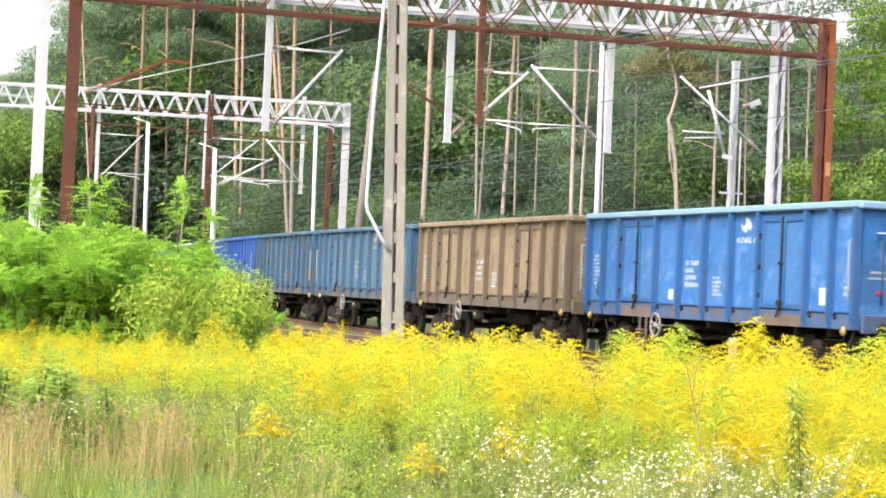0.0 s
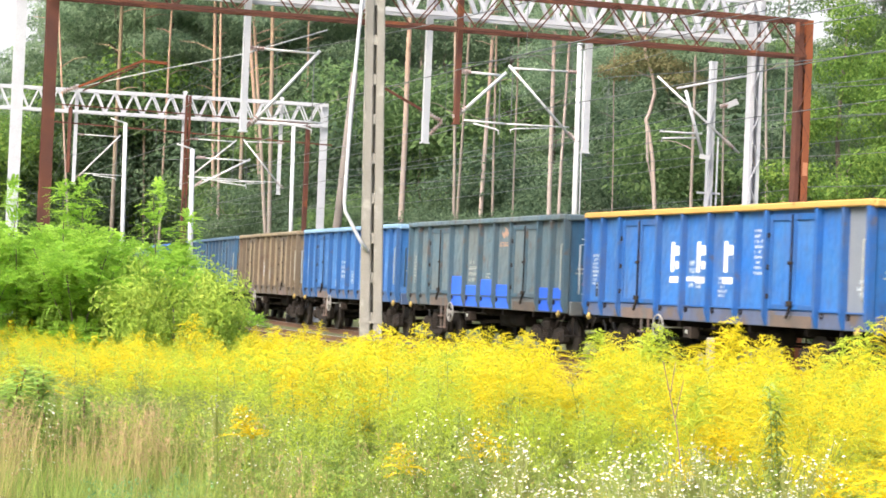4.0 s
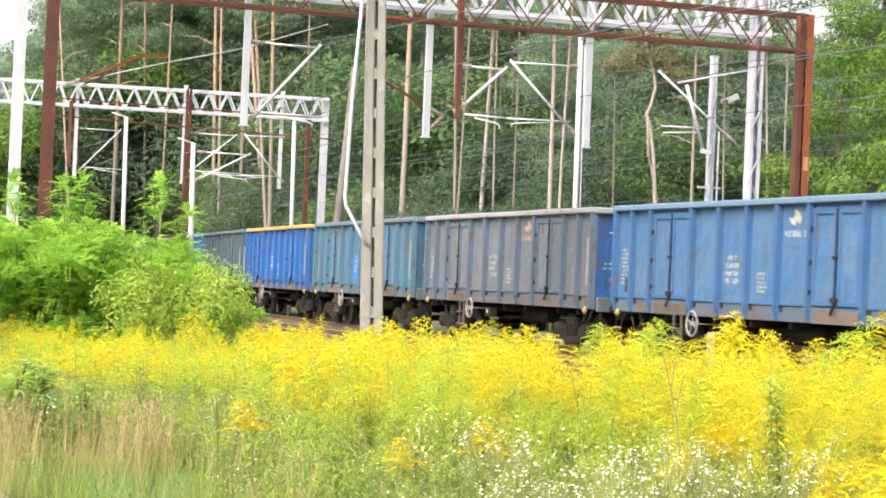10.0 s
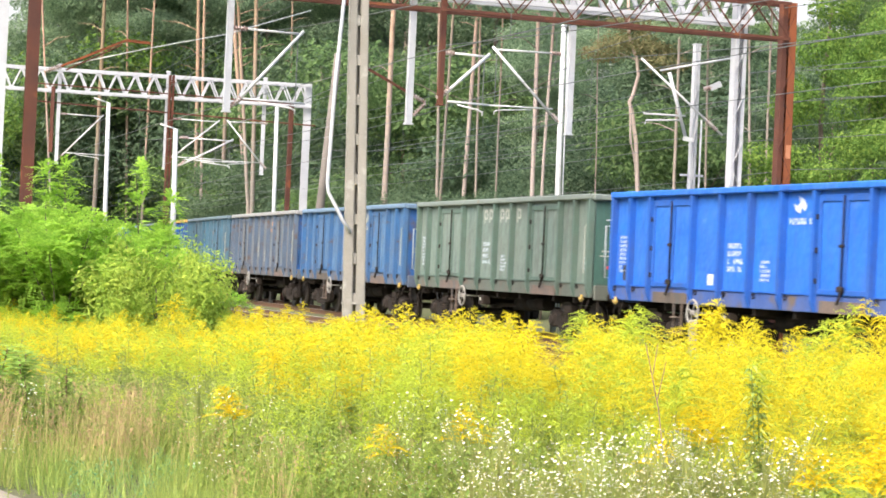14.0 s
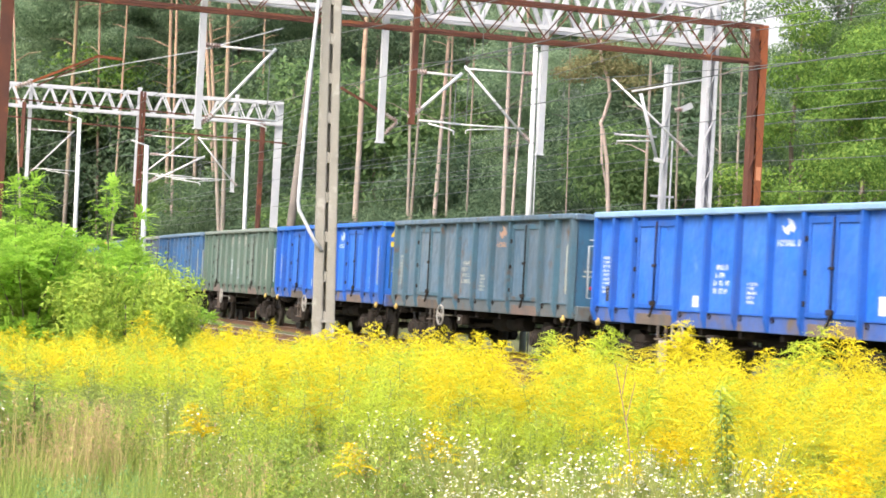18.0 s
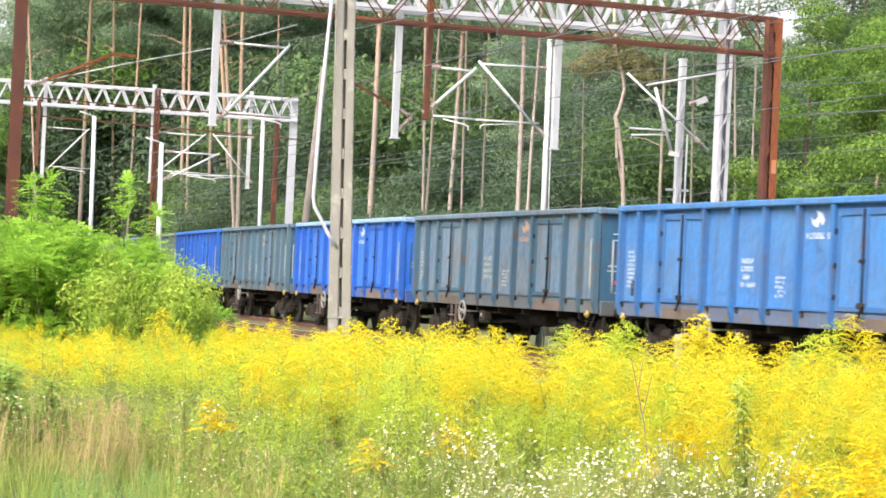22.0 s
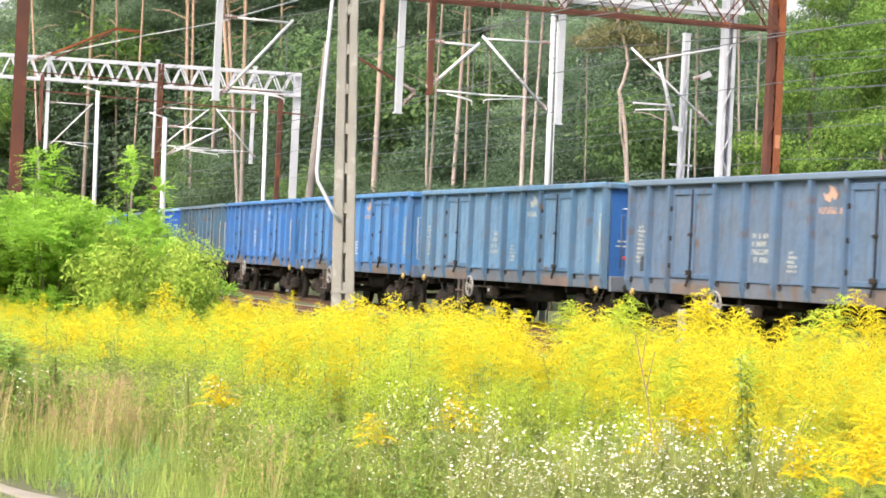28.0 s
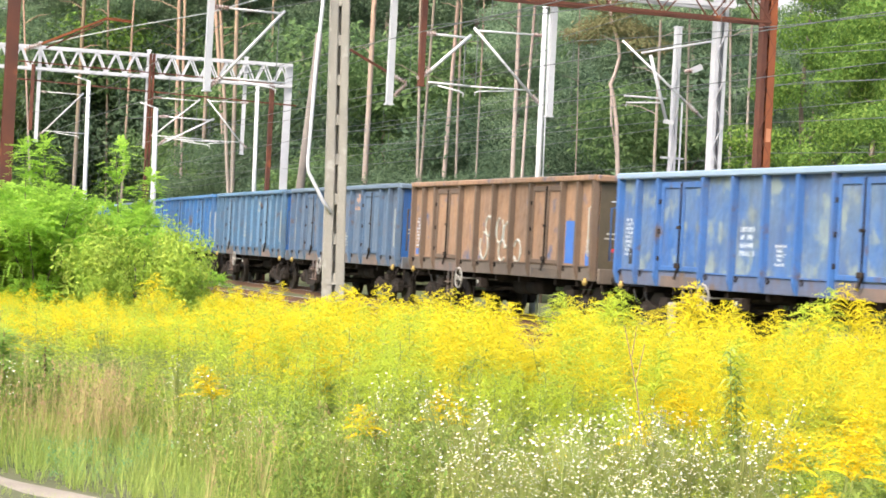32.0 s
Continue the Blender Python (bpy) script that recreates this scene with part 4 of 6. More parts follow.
def build_portals():
    k = 0.92
    W1 = Portal(7.31 * k, 55.2 * k, 18.4)
    R1 = Portal(7.91 * k, 53.6 * k, 18.4)
    W2 = Portal(-6.1, 98.0, 14)
    R2 = Portal(-6.6, 96.4, 14)

    def zz(z):
        return CAM_Z + (z - CAM_Z) * k

    g = thing("catenary_portal", "white galvanised lattice portal spanning the tracks", "catenary portal", "overhead line portals")
    truss(W1, -18.5 * k, 0.2, zz(8.02), zz(9.05), 0.6, M_WHITE_STEEL, g, 0.86, 0.095, 0.085)
    lattice_leg(W1, 0.0, -0.3, zz(9.1), 0.27, 0.25, M_WHITE_STEEL, g, 0.55, 0.0, 0.085)
    box_leg(W1, -18.25 * k, -0.3, zz(9.1), 0.22, M_WHITE_STEEL, g)
    for c in (-13.04, -8.6, -4.5):
        drop_post(W1, c * k, zz(4.93), zz(8.9), M_WHITE_STEEL, g, 0.135)
    r = thing("rusty_portal", "old rust-brown lattice portal standing beside the white one", "catenary portal", "overhead line portals")
    truss(R1, -18.0 * k, 0.3, zz(7.5), zz(8.36), 0.5, M_RUST_STEEL, r, 1.3, 0.062, 0.026)
    lattice_leg(R1, 0.34, -0.3, zz(8.4), 0.29, 0.22, M_RUST_STEEL, r, 0.6, 0.0, 0.11, M_RUST_BRIGHT)
    part("gusset_plate", bar(B(), R1(0.2, zz(7.55), -0.13), R1(0.52, zz(7.55), -0.13), 0.02, 0.26), M_RUST_STEEL, r)
    part("cover_plate", bar(B(), R1(0.425, -0.3, -0.135), R1(0.425, zz(8.4), -0.135), 0.014, 0.17, R1.d), M_RUST_BRIGHT, r, "bright orange rusted plate")
    part("paint_patch", bar(B(), R1(0.37, 4.5, -0.145), R1(0.49, 4.5, -0.145), 0.004, 0.3), M_RUST_PALE, r, "pale pinkish paint patch")
    box_leg(R1, -17.84 * k, -0.3, zz(8.4), 0.23, M_RUST_STEEL, r)
    drop_post(R1, -8.46 * k, zz(5.3), zz(8.3), M_RUST_STEEL, r, 0.115)
    cantilever(W1, -13.0 * k, -11.4 * k, zz(6.9), zz(5.1), zz(5.15))
    cantilever(R1, -7.86, -6.82, 6.13, 5.2, 4.98)

    g2 = thing("catenary_portal", "white galvanised lattice portal farther along the line", "catenary portal", "overhead line portals")
    truss(W2, -19.5, 0.1, 8.52, 9.45, 0.6, M_WHITE_STEEL, g2, 0.8, 0.115, 0.06)
    box_leg(W2, 0.0, -0.3, 9.5, 0.30, M_WHITE_STEEL, g2)
    lattice_leg(W2, -19.3, -0.3, 9.5, 0.40, 0.34, M_WHITE_STEEL, g2)
    for c in (-10.92, -6.24, -1.94):
        drop_post(W2, c, 5.37, 9.7, M_WHITE_STEEL, g2, 0.15)
    r2 = thing("rusty_portal", "old rust-brown portal behind green leaves", "catenary portal", "overhead line portals")
    bm = bar(B(), R2(-11.5, 7.95), R2(1.0, 7.6), 0.06, 0.06)
    part("chord", bm, M_RUST_STEEL, r2)
    part("chord", bar(B(), R2(-11.5, 8.7), R2(0, 8.5), 0.05, 0.05), M_RUST_STEEL, r2)
    lattice_leg(R2, -5.38, -0.3, 9.4, 0.22, 0.2, M_RUST_STEEL, r2, 0.6)
    lattice_leg(R2, -0.1, -0.3, 8.4, 0.18, 0.18, M_RUST_STEEL, r2, 0.6)
    part("drop_post", bar(B(), R2(-10.4, 5.8), R2(-10.4, 8.6), 0.15, 0.15), M_RUST_STEEL, r2)
    cantilever(W2, -10.9, -9.1, 7.55, 5.65, 5.75)
    cantilever(W2, -6.2, -4.3, 7.5, 5.9, 5.75, off=-2.0)
    cantilever(W2, -1.9, -3.6, 7.6, 5.7, 5.75, off=-1.0)

    # slim masts beyond the train
    M1 = Portal(3.3, 60.6, 18.0)
    m1 = thing("catenary_mast", "slim white tubular mast behind the train", "mast", "overhead line masts")
    part("shaft", tube(B(), [M1(-0.05, -0.3), M1(-0.13, 8.35)], 0.095, 10, 0.07), M_MAST, m1)
    part("cable_duct", tube(B(), [M1(0.1, -0.3), M1(0.0, 8.2)], 0.022, 6), M_WHITE_STEEL, m1)
    part("cap", tube(B(), [M1(-0.12, 8.35), M1(-0.12, 8.4)], 0.09, 10), M_WHITE_STEEL, m1)
    cantilever(M1, -0.1, -2.05, 7.6, 5.75, 5.95)
    M2 = Portal(6.0, 52.9, 18.4)
    m2 = thing("catenary_mast", "white laced mast with insulators behind the train", "mast", "overhead line masts")
    lattice_leg(M2, 0.0, -0.3, 7.2, 0.13, 0.14, M_WHITE_STEEL, m2, 0.5, 0.0, 0.06)
    part("cap", bar(B(), M2(-0.09, 7.2), M2(0.09, 7.2), 0.18, 0.03), M_WHITE_STEEL, m2)
    part("crossbar", bar(B(), M2(-0.3, 4.05), M2(0.3, 4.05), 0.05, 0.05), M_WHITE_STEEL, m2)
    part("conduit", tube(B(), [M2(0.2, 0.2), M2(0.2, 5.4)], 0.025), M_GREY_STEEL, m2)
    c2 = thing("cantilever", "grey tubular cantilever with white strut and red-brown insulator", "cantilever", "overhead line brackets")
    C2 = Portal(0, 52.4, 0)
    part("diagonal_tube", tube(B(), [C2(4.63, 6.76), C2(6.64, 5.0)], 0.03), M_GREY_STEEL, c2)
    part("top_tube", tube(B(), [C2(5.09, 6.49), C2(6.85, 6.87)], 0.028), M_WHITE_STEEL, c2)
    part("registration_tube", tube(B(), [C2(4.73, 5.45), C2(5.74, 5.43)], 0.026), M_WHITE_STEEL, c2)
    part("steady_arm", tube(B(), [C2(4.78, 5.2), C2(4.80, 5.29), C2(5.64, 5.33)], 0.024), M_WHITE_STEEL, c2)
    part("strut", tube(B(), [C2(5.31, 6.45), C2(5.77, 4.89)], 0.045), M_WHITE_STEEL, c2)
    part("clamp", bar(B(), C2(5.7, 4.9), C2(5.95, 4.86), 0.09, 0.1), M_GREY_STEEL, c2)
    insulator(C2(6.5, 5.12), C2(6.25, 5.34), c2)
    insulator(C2(6.14, 6.09), C2(6.34, 6.14), c2)
    part("bracket_plate", bar(B(), C2(6.3, 6.12), C2(6.55, 6.24), 0.1, 0.14), M_WHITE_STEEL, c2)
    for x, y, zt, lab in ((-9.6, 80.0, 6.2, "slim white mast behind the train"), (-6.8, 91.0, 7.95, "slim grey mast near the far portal"), (-13.3, 88.0, 7.6, "slim grey mast behind green leaves")):
        M3 = Portal(x, y, 15)
        m3 = thing("catenary_mast", lab, "mast", "overhead line masts")
        part("shaft", tube(B(), [M3(0, -0.3), M3(-0.12, zt)], 0.12 if y == 80.0 else 0.09, 10, 0.08), M_WHITE_STEEL if y == 80.0 else M_GREY_STEEL, m3)
        part("lamp_arm", tube(B(), [M3(-0.12, zt), M3(-0.7, zt + 0.15)], 0.03), M_GREY_STEEL, m3)
    cantilever(Portal(-9.6, 80, 15), 0, 1.9, 5.9, 4.9, 5.0)
    # rusty tension beam and pull-off rods on the left
    tb = thing("tension_beam", "rust-brown strut with insulators and grey guy rod", "strut")
    d = 47.5
    part("strut", bar(B(), (-8.3, d, 5.52), (-6.93, d, 6.14), 0.05, 0.05), M_RUST_BRIGHT, tb)
    part("brace", bar(B(), (-8.2, d, 5.44), (-7.0, d, 6.05), 0.03, 0.03), M_RUST_STEEL, tb)
    part("end_plate", bar(B(), (-6.93, d, 6.14), (-6.4, d, 6.1), 0.1, 0.06), M_RUST_BRIGHT, tb)
    insulator((-8.62, d, 5.4), (-8.3, d, 5.52), tb)
    part("rod", tube(B(), [(-8.24, d, 5.53), (-6.49, d, 5.98), (-4.9, d + 1, 6.47), (-3.1, d + 2, 7.2)], 0.015), M_GREY_STEEL, tb)
    tb2 = thing("tension_beam", "rust-brown diagonal strut ending in white insulators", "strut")
    part("strut", bar(B(), (-1.81, 49.6, 5.98), (-0.75, 49.6, 5.42), 0.06, 0.06), M_RUST_STEEL, tb2)
    insulator((-0.75, 49.6, 5.42), (-0.43, 49.6, 5.25), tb2)
    insulator((-0.43, 49.6, 5.25), (-0.70, 49.6, 4.95), tb2)


build_portals()


def wire(bm, s0, s1, q, z, sag=0.0, span=48.0, phase=8.0, r=0.011, dz=0.0):
    pts = []
    s = s0
    while s <= s1:
        u = ((s - phase) / span) % 1.0
        x, y, _ = lane(s, q)
        pts.append((x, y, z - sag * 4 * u * (1 - u) + dz * (s - 20)))
        s += 4.0
    tube(bm, pts, r, 4)


def build_wires():
    t = thing("overhead_wires", "thin grey overhead contact and carrier wires along the tracks", "overhead wire")
    for q in (0.0, 4.1, 8.2, -4.4):
        for name, z, sag, r in (("contact_wire", 5.3, 0.0, 0.009), ("carrier_wire", 6.75, 0.7, 0.009)):
            bm = B()
            wire(bm, -34, 230, q, z, sag, 48, 2, r)
            part(name, bm, M_WIRE, t)
        for s in range(-30, 180, 8):
            x, y, _ = lane(s, q)
            u = ((s - 2) / 48) % 1.0
            part("dropper", tube(B(), [(x, y, 5.3), (x, y, 6.75 - 0.7 * 4 * u * (1 - u))], 0.005, 4), M_WIRE, t)
    for q, z, sag in ((-2.6, 7.9, 0.5), (-3.4, 6.6, 0.4), (-2.9, 4.9, 0.3), (-3.6, 5.9, 0.5), (2.0, 7.2, 0.4), (-5.5, 4.4, 0.3), (-6.0, 6.2, 0.5), (6.2, 8.2, 0.3)):
        bm = B()
        wire(bm, -34, 230, q, z, sag, 48, 2, 0.008)
        part("feeder_wire", bm, M_WIRE, t)


build_wires()


def build_concrete_pole():
    """Pole with a row of long slots up its face."""
    x, y = -1.292, 35.6
    p = thing("concrete_pole", "weathered grey concrete pole with a column of slots, standing in goldenrod", "pole", at=pose(x, y, -0.4, 0, -1.57, 8))
    ht, w0, w1 = 8.4, 0.36, 0.29
    sl = 0.05

    def ww(z):
        return w0 + (w1 - w0) * z / ht

    bm = B()
    dpt = 0.13
    for s in (-1, 1):
        a = [bm.verts.new((s * e * 0.5, yy, 0)) for e in (sl, w0) for yy in (-dpt, dpt)]
        b = [bm.verts.new((s * e * 0.5, yy, ht)) for e in (sl * 0.9, w1) for yy in (-dpt * 0.85, dpt * 0.85)]
        for f in ((0, 1, 3, 2), ):
            bm.faces.new([a[i] for i in f])
            bm.faces.new([b[i] for i in f[::-1]])
        for i, j in ((0, 1), (1, 3), (3, 2), (2, 0)):
            bm.faces.new((a[i], b[i], b[j], a[j]))
    bmesh.ops.recalc_face_normals(bm, faces=bm.faces)
    es = [e for e in bm.edges if abs(e.verts[0].co.z - e.verts[1].co.z) > 1]
    bmesh.ops.bevel(bm, geom=es, offset=0.018, segments=2, affect="EDGES")
    part("shaft", bm, M_CONCRETE, p)
    part("core", box(B(), -sl / 2 - 0.004, sl / 2 + 0.004, 0.03, 0.05, 0.0, ht), M_CONCRETE, p)
    z, i = 0.0, 0
    while z < ht - 0.4:
        gap = 0.18
        bm = box(B(), -sl / 2 - 0.004, sl / 2 + 0.004, -dpt * 0.86 + 0.01, dpt * 0.86 - 0.01, z, min(ht, z + gap), 0.012)
        part("web", bm, M_CONCRETE, p)
        z += gap + 0.46
        i += 1
    part("joint_band", box(B(), -w0 / 2 - 0.006, w0 / 2 + 0.006, -dpt - 0.006, dpt + 0.006, 1.28, 1.31), M_CONCRETE, p)
    c = thing("cable_conduit", "white bent cable conduit running down to the concrete pole", "conduit")
    part("pipe", tube(B(), [(-1.58, 35.35, 7.4), (-1.68, 35.3, 5.9), (-1.77, 35.3, 4.36), (-1.82, 35.3, 2.8), (-1.80, 35.3, 2.66), (-1.55, 35.4, 2.21), (-1.42, 35.44, 2.03)], 0.03, 8), M_WHITE_STEEL, c)
    w = thing("wooden_pole", "leaning grey wooden pole behind the train", "pole")
    part("shaft", tube(B(), [(-4.85, 84, -0.3), (-4.55, 84, 3.98), (-4.15, 84, 9.6)], 0.19, 10, 0.14), M_WOOD, w)


build_concrete_pole()


# ---- plants ----
M_LEAF_GOLD = mat("goldenrod_leaf", (0.27, 0.37, 0.075), 0.8, 0, (0.47, 0.48, 0.14), 1.1, 0.8, bump=0, island=0.22, trans=0.45, spec=0.1)
M_BUD = mat("goldenrod_bud", (0.46, 0.57, 0.07), 0.7, 0, (0.60, 0.62, 0.07), 1.0, 0.8, bump=0, island=0.16, trans=0.45, spec=0.1)
M_BLOOM_DEEP = mat("deep_goldenrod_bloom", (0.74, 0.55, 0.024), 0.8, 0, (0.72, 0.59, 0.03), 3.0, 0.8, bump=0, island=0.08, trans=0.4, spec=0.05)
M_BLOOM = mat("goldenrod_bloom", (0.71, 0.595, 0.032), 0.8, 0, (0.67, 0.62, 0.055), 0.9, 0.8, bump=0, island=0.08, trans=0.4, spec=0.05)
M_GRASS = mat("meadow_grass", (0.34, 0.46, 0.12), 0.7, 0, (0.38, 0.38, 0.11), 0.9, 0.8, bump=0, island=0.25, trans=0.45, spec=0.2)
M_TEAL = mat("blue_green_herb", (0.17, 0.36, 0.16), 0.8, 0, (0.24, 0.42, 0.17), 2.0, 0.8, bump=0, island=0.2, trans=0.4, spec=0.1)
M_DRY = mat("dry_grass", (0.50, 0.43, 0.19), 0.8, 0, (0.44, 0.48, 0.15), 1.6, 1.0, bump=0, island=0.3, trans=0.4, spec=0.1)
M_DRY_HEAD = mat("dry_grass_head", (0.47, 0.32, 0.19), 0.8, 0, (0.50, 0.42, 0.18), 1.6, 1.0, bump=0, island=0.3, trans=0.4, spec=0.1)
M_HERB = mat("herb_leaf", (0.25, 0.38, 0.09), 0.8, 0, (0.40, 0.48, 0.10), 0.7, 0.9, bump=0, island=0.3, trans=0.5, spec=0.1)
M_MUGWORT = mat("mugwort_leaf", (0.31, 0.40, 0.09), 0.8, 0, (0.38, 0.44, 0.11), 1.0, 0.8, bump=0, island=0.3, trans=0.35, spec=0.1)
M_WEED = mat("weed_leaf", (0.29, 0.45, 0.09), 0.8, 0, (0.38, 0.50, 0.11), 1.4, 0.9, bump=0, island=0.3, trans=0.4, spec=0.1)
M_PETAL = mat("white_petal", (0.82, 0.83, 0.78), 0.8, 0, (0.8, 0.8, 0.76), 3, 0.3, bump=0, trans=0.2, spec=0.1)
M_EYE = mat("flower_eye", (0.7, 0.5, 0.05), 0.8, bump=0)
M_LOCUST = mat("locust_leaf", (0.33, 0.55, 0.08), 0.7, 0, (0.43, 0.60, 0.10), 0.9, 0.8, bump=0, island=0.2, trans=0.55, spec=0.15)
M_OAK = mat("broad_leaf", (0.10, 0.155, 0.09), 0.8, 0, (0.15, 0.205, 0.105), 0.35, 0.8, bump=0, island=0.4, trans=0.45, spec=0.08)
M_OAK_MID = mat("mid_broad_leaf", (0.125, 0.205, 0.08), 0.8, 0, (0.17, 0.245, 0.09), 0.35, 0.8, bump=0, island=0.3, trans=0.45, spec=0.08)
M_PINE_BROWN = mat("browning_needles", (0.20, 0.175, 0.085), 0.8, 0, (0.16, 0.19, 0.09), 0.4, 0.8, bump=0, island=0.3, trans=0.4, spec=0.08)
M_OAK_LIGHT = mat("light_broad_leaf", (0.145, 0.255, 0.055), 0.8, 0, (0.205, 0.305, 0.065), 0.35, 0.8, bump=0, island=0.35, trans=0.45, spec=0.08)
# Far leaves: distance haze painted in as a paler, greyer green.
M_DEEP_HAZED = mat("hazed_woods_leaf", (0.18, 0.225, 0.185), 0.8, 0, (0.24, 0.285, 0.22), 0.15, 0.8, bump=0, island=0.35, trans=0.5, spec=0.08)
M_PALE = mat("pale_shrub_leaf", (0.32, 0.46, 0.07), 0.8, 0, (0.42, 0.47, 0.10), 1.5, 0.9, bump=0, island=0.25, trans=0.45, spec=0.1)
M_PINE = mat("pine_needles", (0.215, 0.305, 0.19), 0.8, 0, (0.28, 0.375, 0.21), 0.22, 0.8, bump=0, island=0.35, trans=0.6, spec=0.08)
M_BARK_PINE = mat("pine_bark", (0.255, 0.22, 0.195), 0.95, 0, (0.30, 0.235, 0.195), 0.3, 0.9, fine=9, bump=0.8, rand=0.35, upper=((0.43, 0.29, 0.20), 11.0, 19.0))
M_BARK = mat("grey_bark", (0.16, 0.125, 0.10), 0.95, 0, (0.10, 0.085, 0.07), 1.0, 0.8, fine=10, bump=0.8, rand=0.3)
M_STALK = mat("dry_stalk", (0.30, 0.20, 0.14), 0.9, 0, (0.2, 0.13, 0.09), 6, 0.8, bump=0)
M_STEM = mat("plant_stem", (0.24, 0.30, 0.07), 0.8, 0, (0.30, 0.26, 0.10), 2, 0.8, bump=0)


class Geo:
    """Gathers triangles with a material slot each."""

    def __init__(self):
        self.v, self.f, self.m, self.n = [], [], [], 0

    def add(self, V, F, m):
        self.v.append(np.asarray(V, float).reshape(-1, 3))
        self.f.append(np.asarray(F, int).reshape(-1, 3) + self.n)
        self.m.append(np.full(len(self.f[-1]), m))
        self.n += len(self.v[-1])

    def arrays(self):
        return np.concatenate(self.v), np.concatenate(self.f), np.concatenate(self.m)


def blade(g, p, d, ln, w, m, up=(0, 0, 1), droop=0.3):
    """Lance-shaped leaf, bent once."""
    p, d = np.array(p, float), np.array(d, float)
    d = d / np.linalg.norm(d)
    sd = np.cross(d, up)
    sd = sd / (np.linalg.norm(sd) + 1e-9)
    mid = p + d * ln * 0.45
    tip = p + d * ln - np.array([0, 0, droop * ln])
    g.add([p, mid + sd * w / 2, mid - sd * w / 2, tip], [(0, 1, 2), (1, 3, 2)], m)


def stalk(g, pts, r, m):
    """Three-sided stem."""
    V, F = [], []
    for i, p in enumerate(pts):
        for k in range(3):
            a = k * math.tau / 3
            V.append((p[0] + r * math.cos(a), p[1] + r * math.sin(a), p[2]))
        if i:
            b = 3 * (i - 1)
            for k in range(3):
                c = (k + 1) % 3
                F += [(b + k, b + c, b + 3 + c), (b + k, b + 3 + c, b + 3 + k)]
    g.add(V, F, m)


def goldenrod(rng, ht, flower=1.0, leaves=34, branches=13, fl=0.0092, step=0.0155, slot=1, rib=0.42):
    """Leafy stem with a plume of arching sprays; slot: bloom or bud colour."""
    g = Geo()
    bend = rng.uniform(-0.10, 0.10, 2)
    top = ht * (0.72 if flower else 0.97)

    def at(z):
        u = z / ht
        return np.array([bend[0] * u ** 3, bend[1] * u ** 3, z])

    stalk(g, [at(ht * u) for u in (0, 0.4, 0.74 if flower else 1.0)], 0.0035, 2)
    for i in range(leaves):
        z = top * (0.10 + 0.95 * (i + rng.uniform(0, 1)) / leaves)
        a = i * 2.4 + rng.uniform(-0.3, 0.3)
        el = rng.uniform(0.1, 0.6)
        ln = rng.uniform(0.10, 0.155) * (1.1 - 0.4 * z / ht)
        blade(g, at(z), (math.cos(a) * math.cos(el), math.sin(a) * math.cos(el), math.sin(el)), ln, ln * 0.22, 0, droop=rng.uniform(0.2, 0.6))
    if flower:
        lean = rng.uniform(0, math.tau)
        for i in range(branches):
            u = (i + 0.5) / branches
            z = top + (ht - top) * u
            a = i * 2.4 + rng.uniform(-0.4, 0.4)
            ln = (0.205 * (1 - u) ** 0.85 + 0.03) * rng.uniform(0.7, 1.2) * flower
            dr = np.array([math.cos(a) + 0.25 * math.cos(lean), math.sin(a) + 0.25 * math.sin(lean), 0])
            n = max(3, int(ln / step))
            v = (np.arange(n) + rng.uniform(0.4, 1.0)) / n
            c = at(z) + dr * (ln * v)[:, None] + np.stack([0 * v, 0 * v, ln * (0.85 * v - 0.78 * v * v)], 1)
            k5 = np.linspace(0, 1, 5)
            mid = at(z) + dr * (ln * k5)[:, None] + np.stack([0 * k5, 0 * k5, ln * (0.85 * k5 - 0.78 * k5 * k5)], 1)
            wd = (fl * rib * np.sin(np.pi * (0.12 + 0.86 * k5)))[:, None]
            sdv = np.array([-dr[1], dr[0], rng.uniform(-0.8, 0.8)])
            sdv = sdv / np.linalg.norm(sdv)
            V = np.concatenate([mid + sdv * wd, mid - sdv * wd])
            g.add(V, [t for q in range(4) for t in ((q, q + 1, q + 6), (q, q + 6, q + 5))], slot)
            c = np.repeat(c, 4, 0)
            w = rng.normal(0, 1, (len(c), 3, 3))
            w /= np.linalg.norm(w, axis=2, keepdims=True)
            thick = (0.35 + 0.65 * np.sin(np.pi * np.repeat(v, 4) ** 0.8))[:, None]
            c = c + rng.normal(0, 1.0, (len(c), 3)) * [0.012, 0.012, 0.006] + np.array([0, 0, 0.006]) * thick
            V = c[:, None] + w * fl * (0.5 + 0.4 * thick[:, None])
            g.add(V, np.arange(len(c) * 3), slot)
            blade(g, at(z), (dr[0], dr[1], 0.5), 0.06, 0.012, 0)
    return g.arrays()


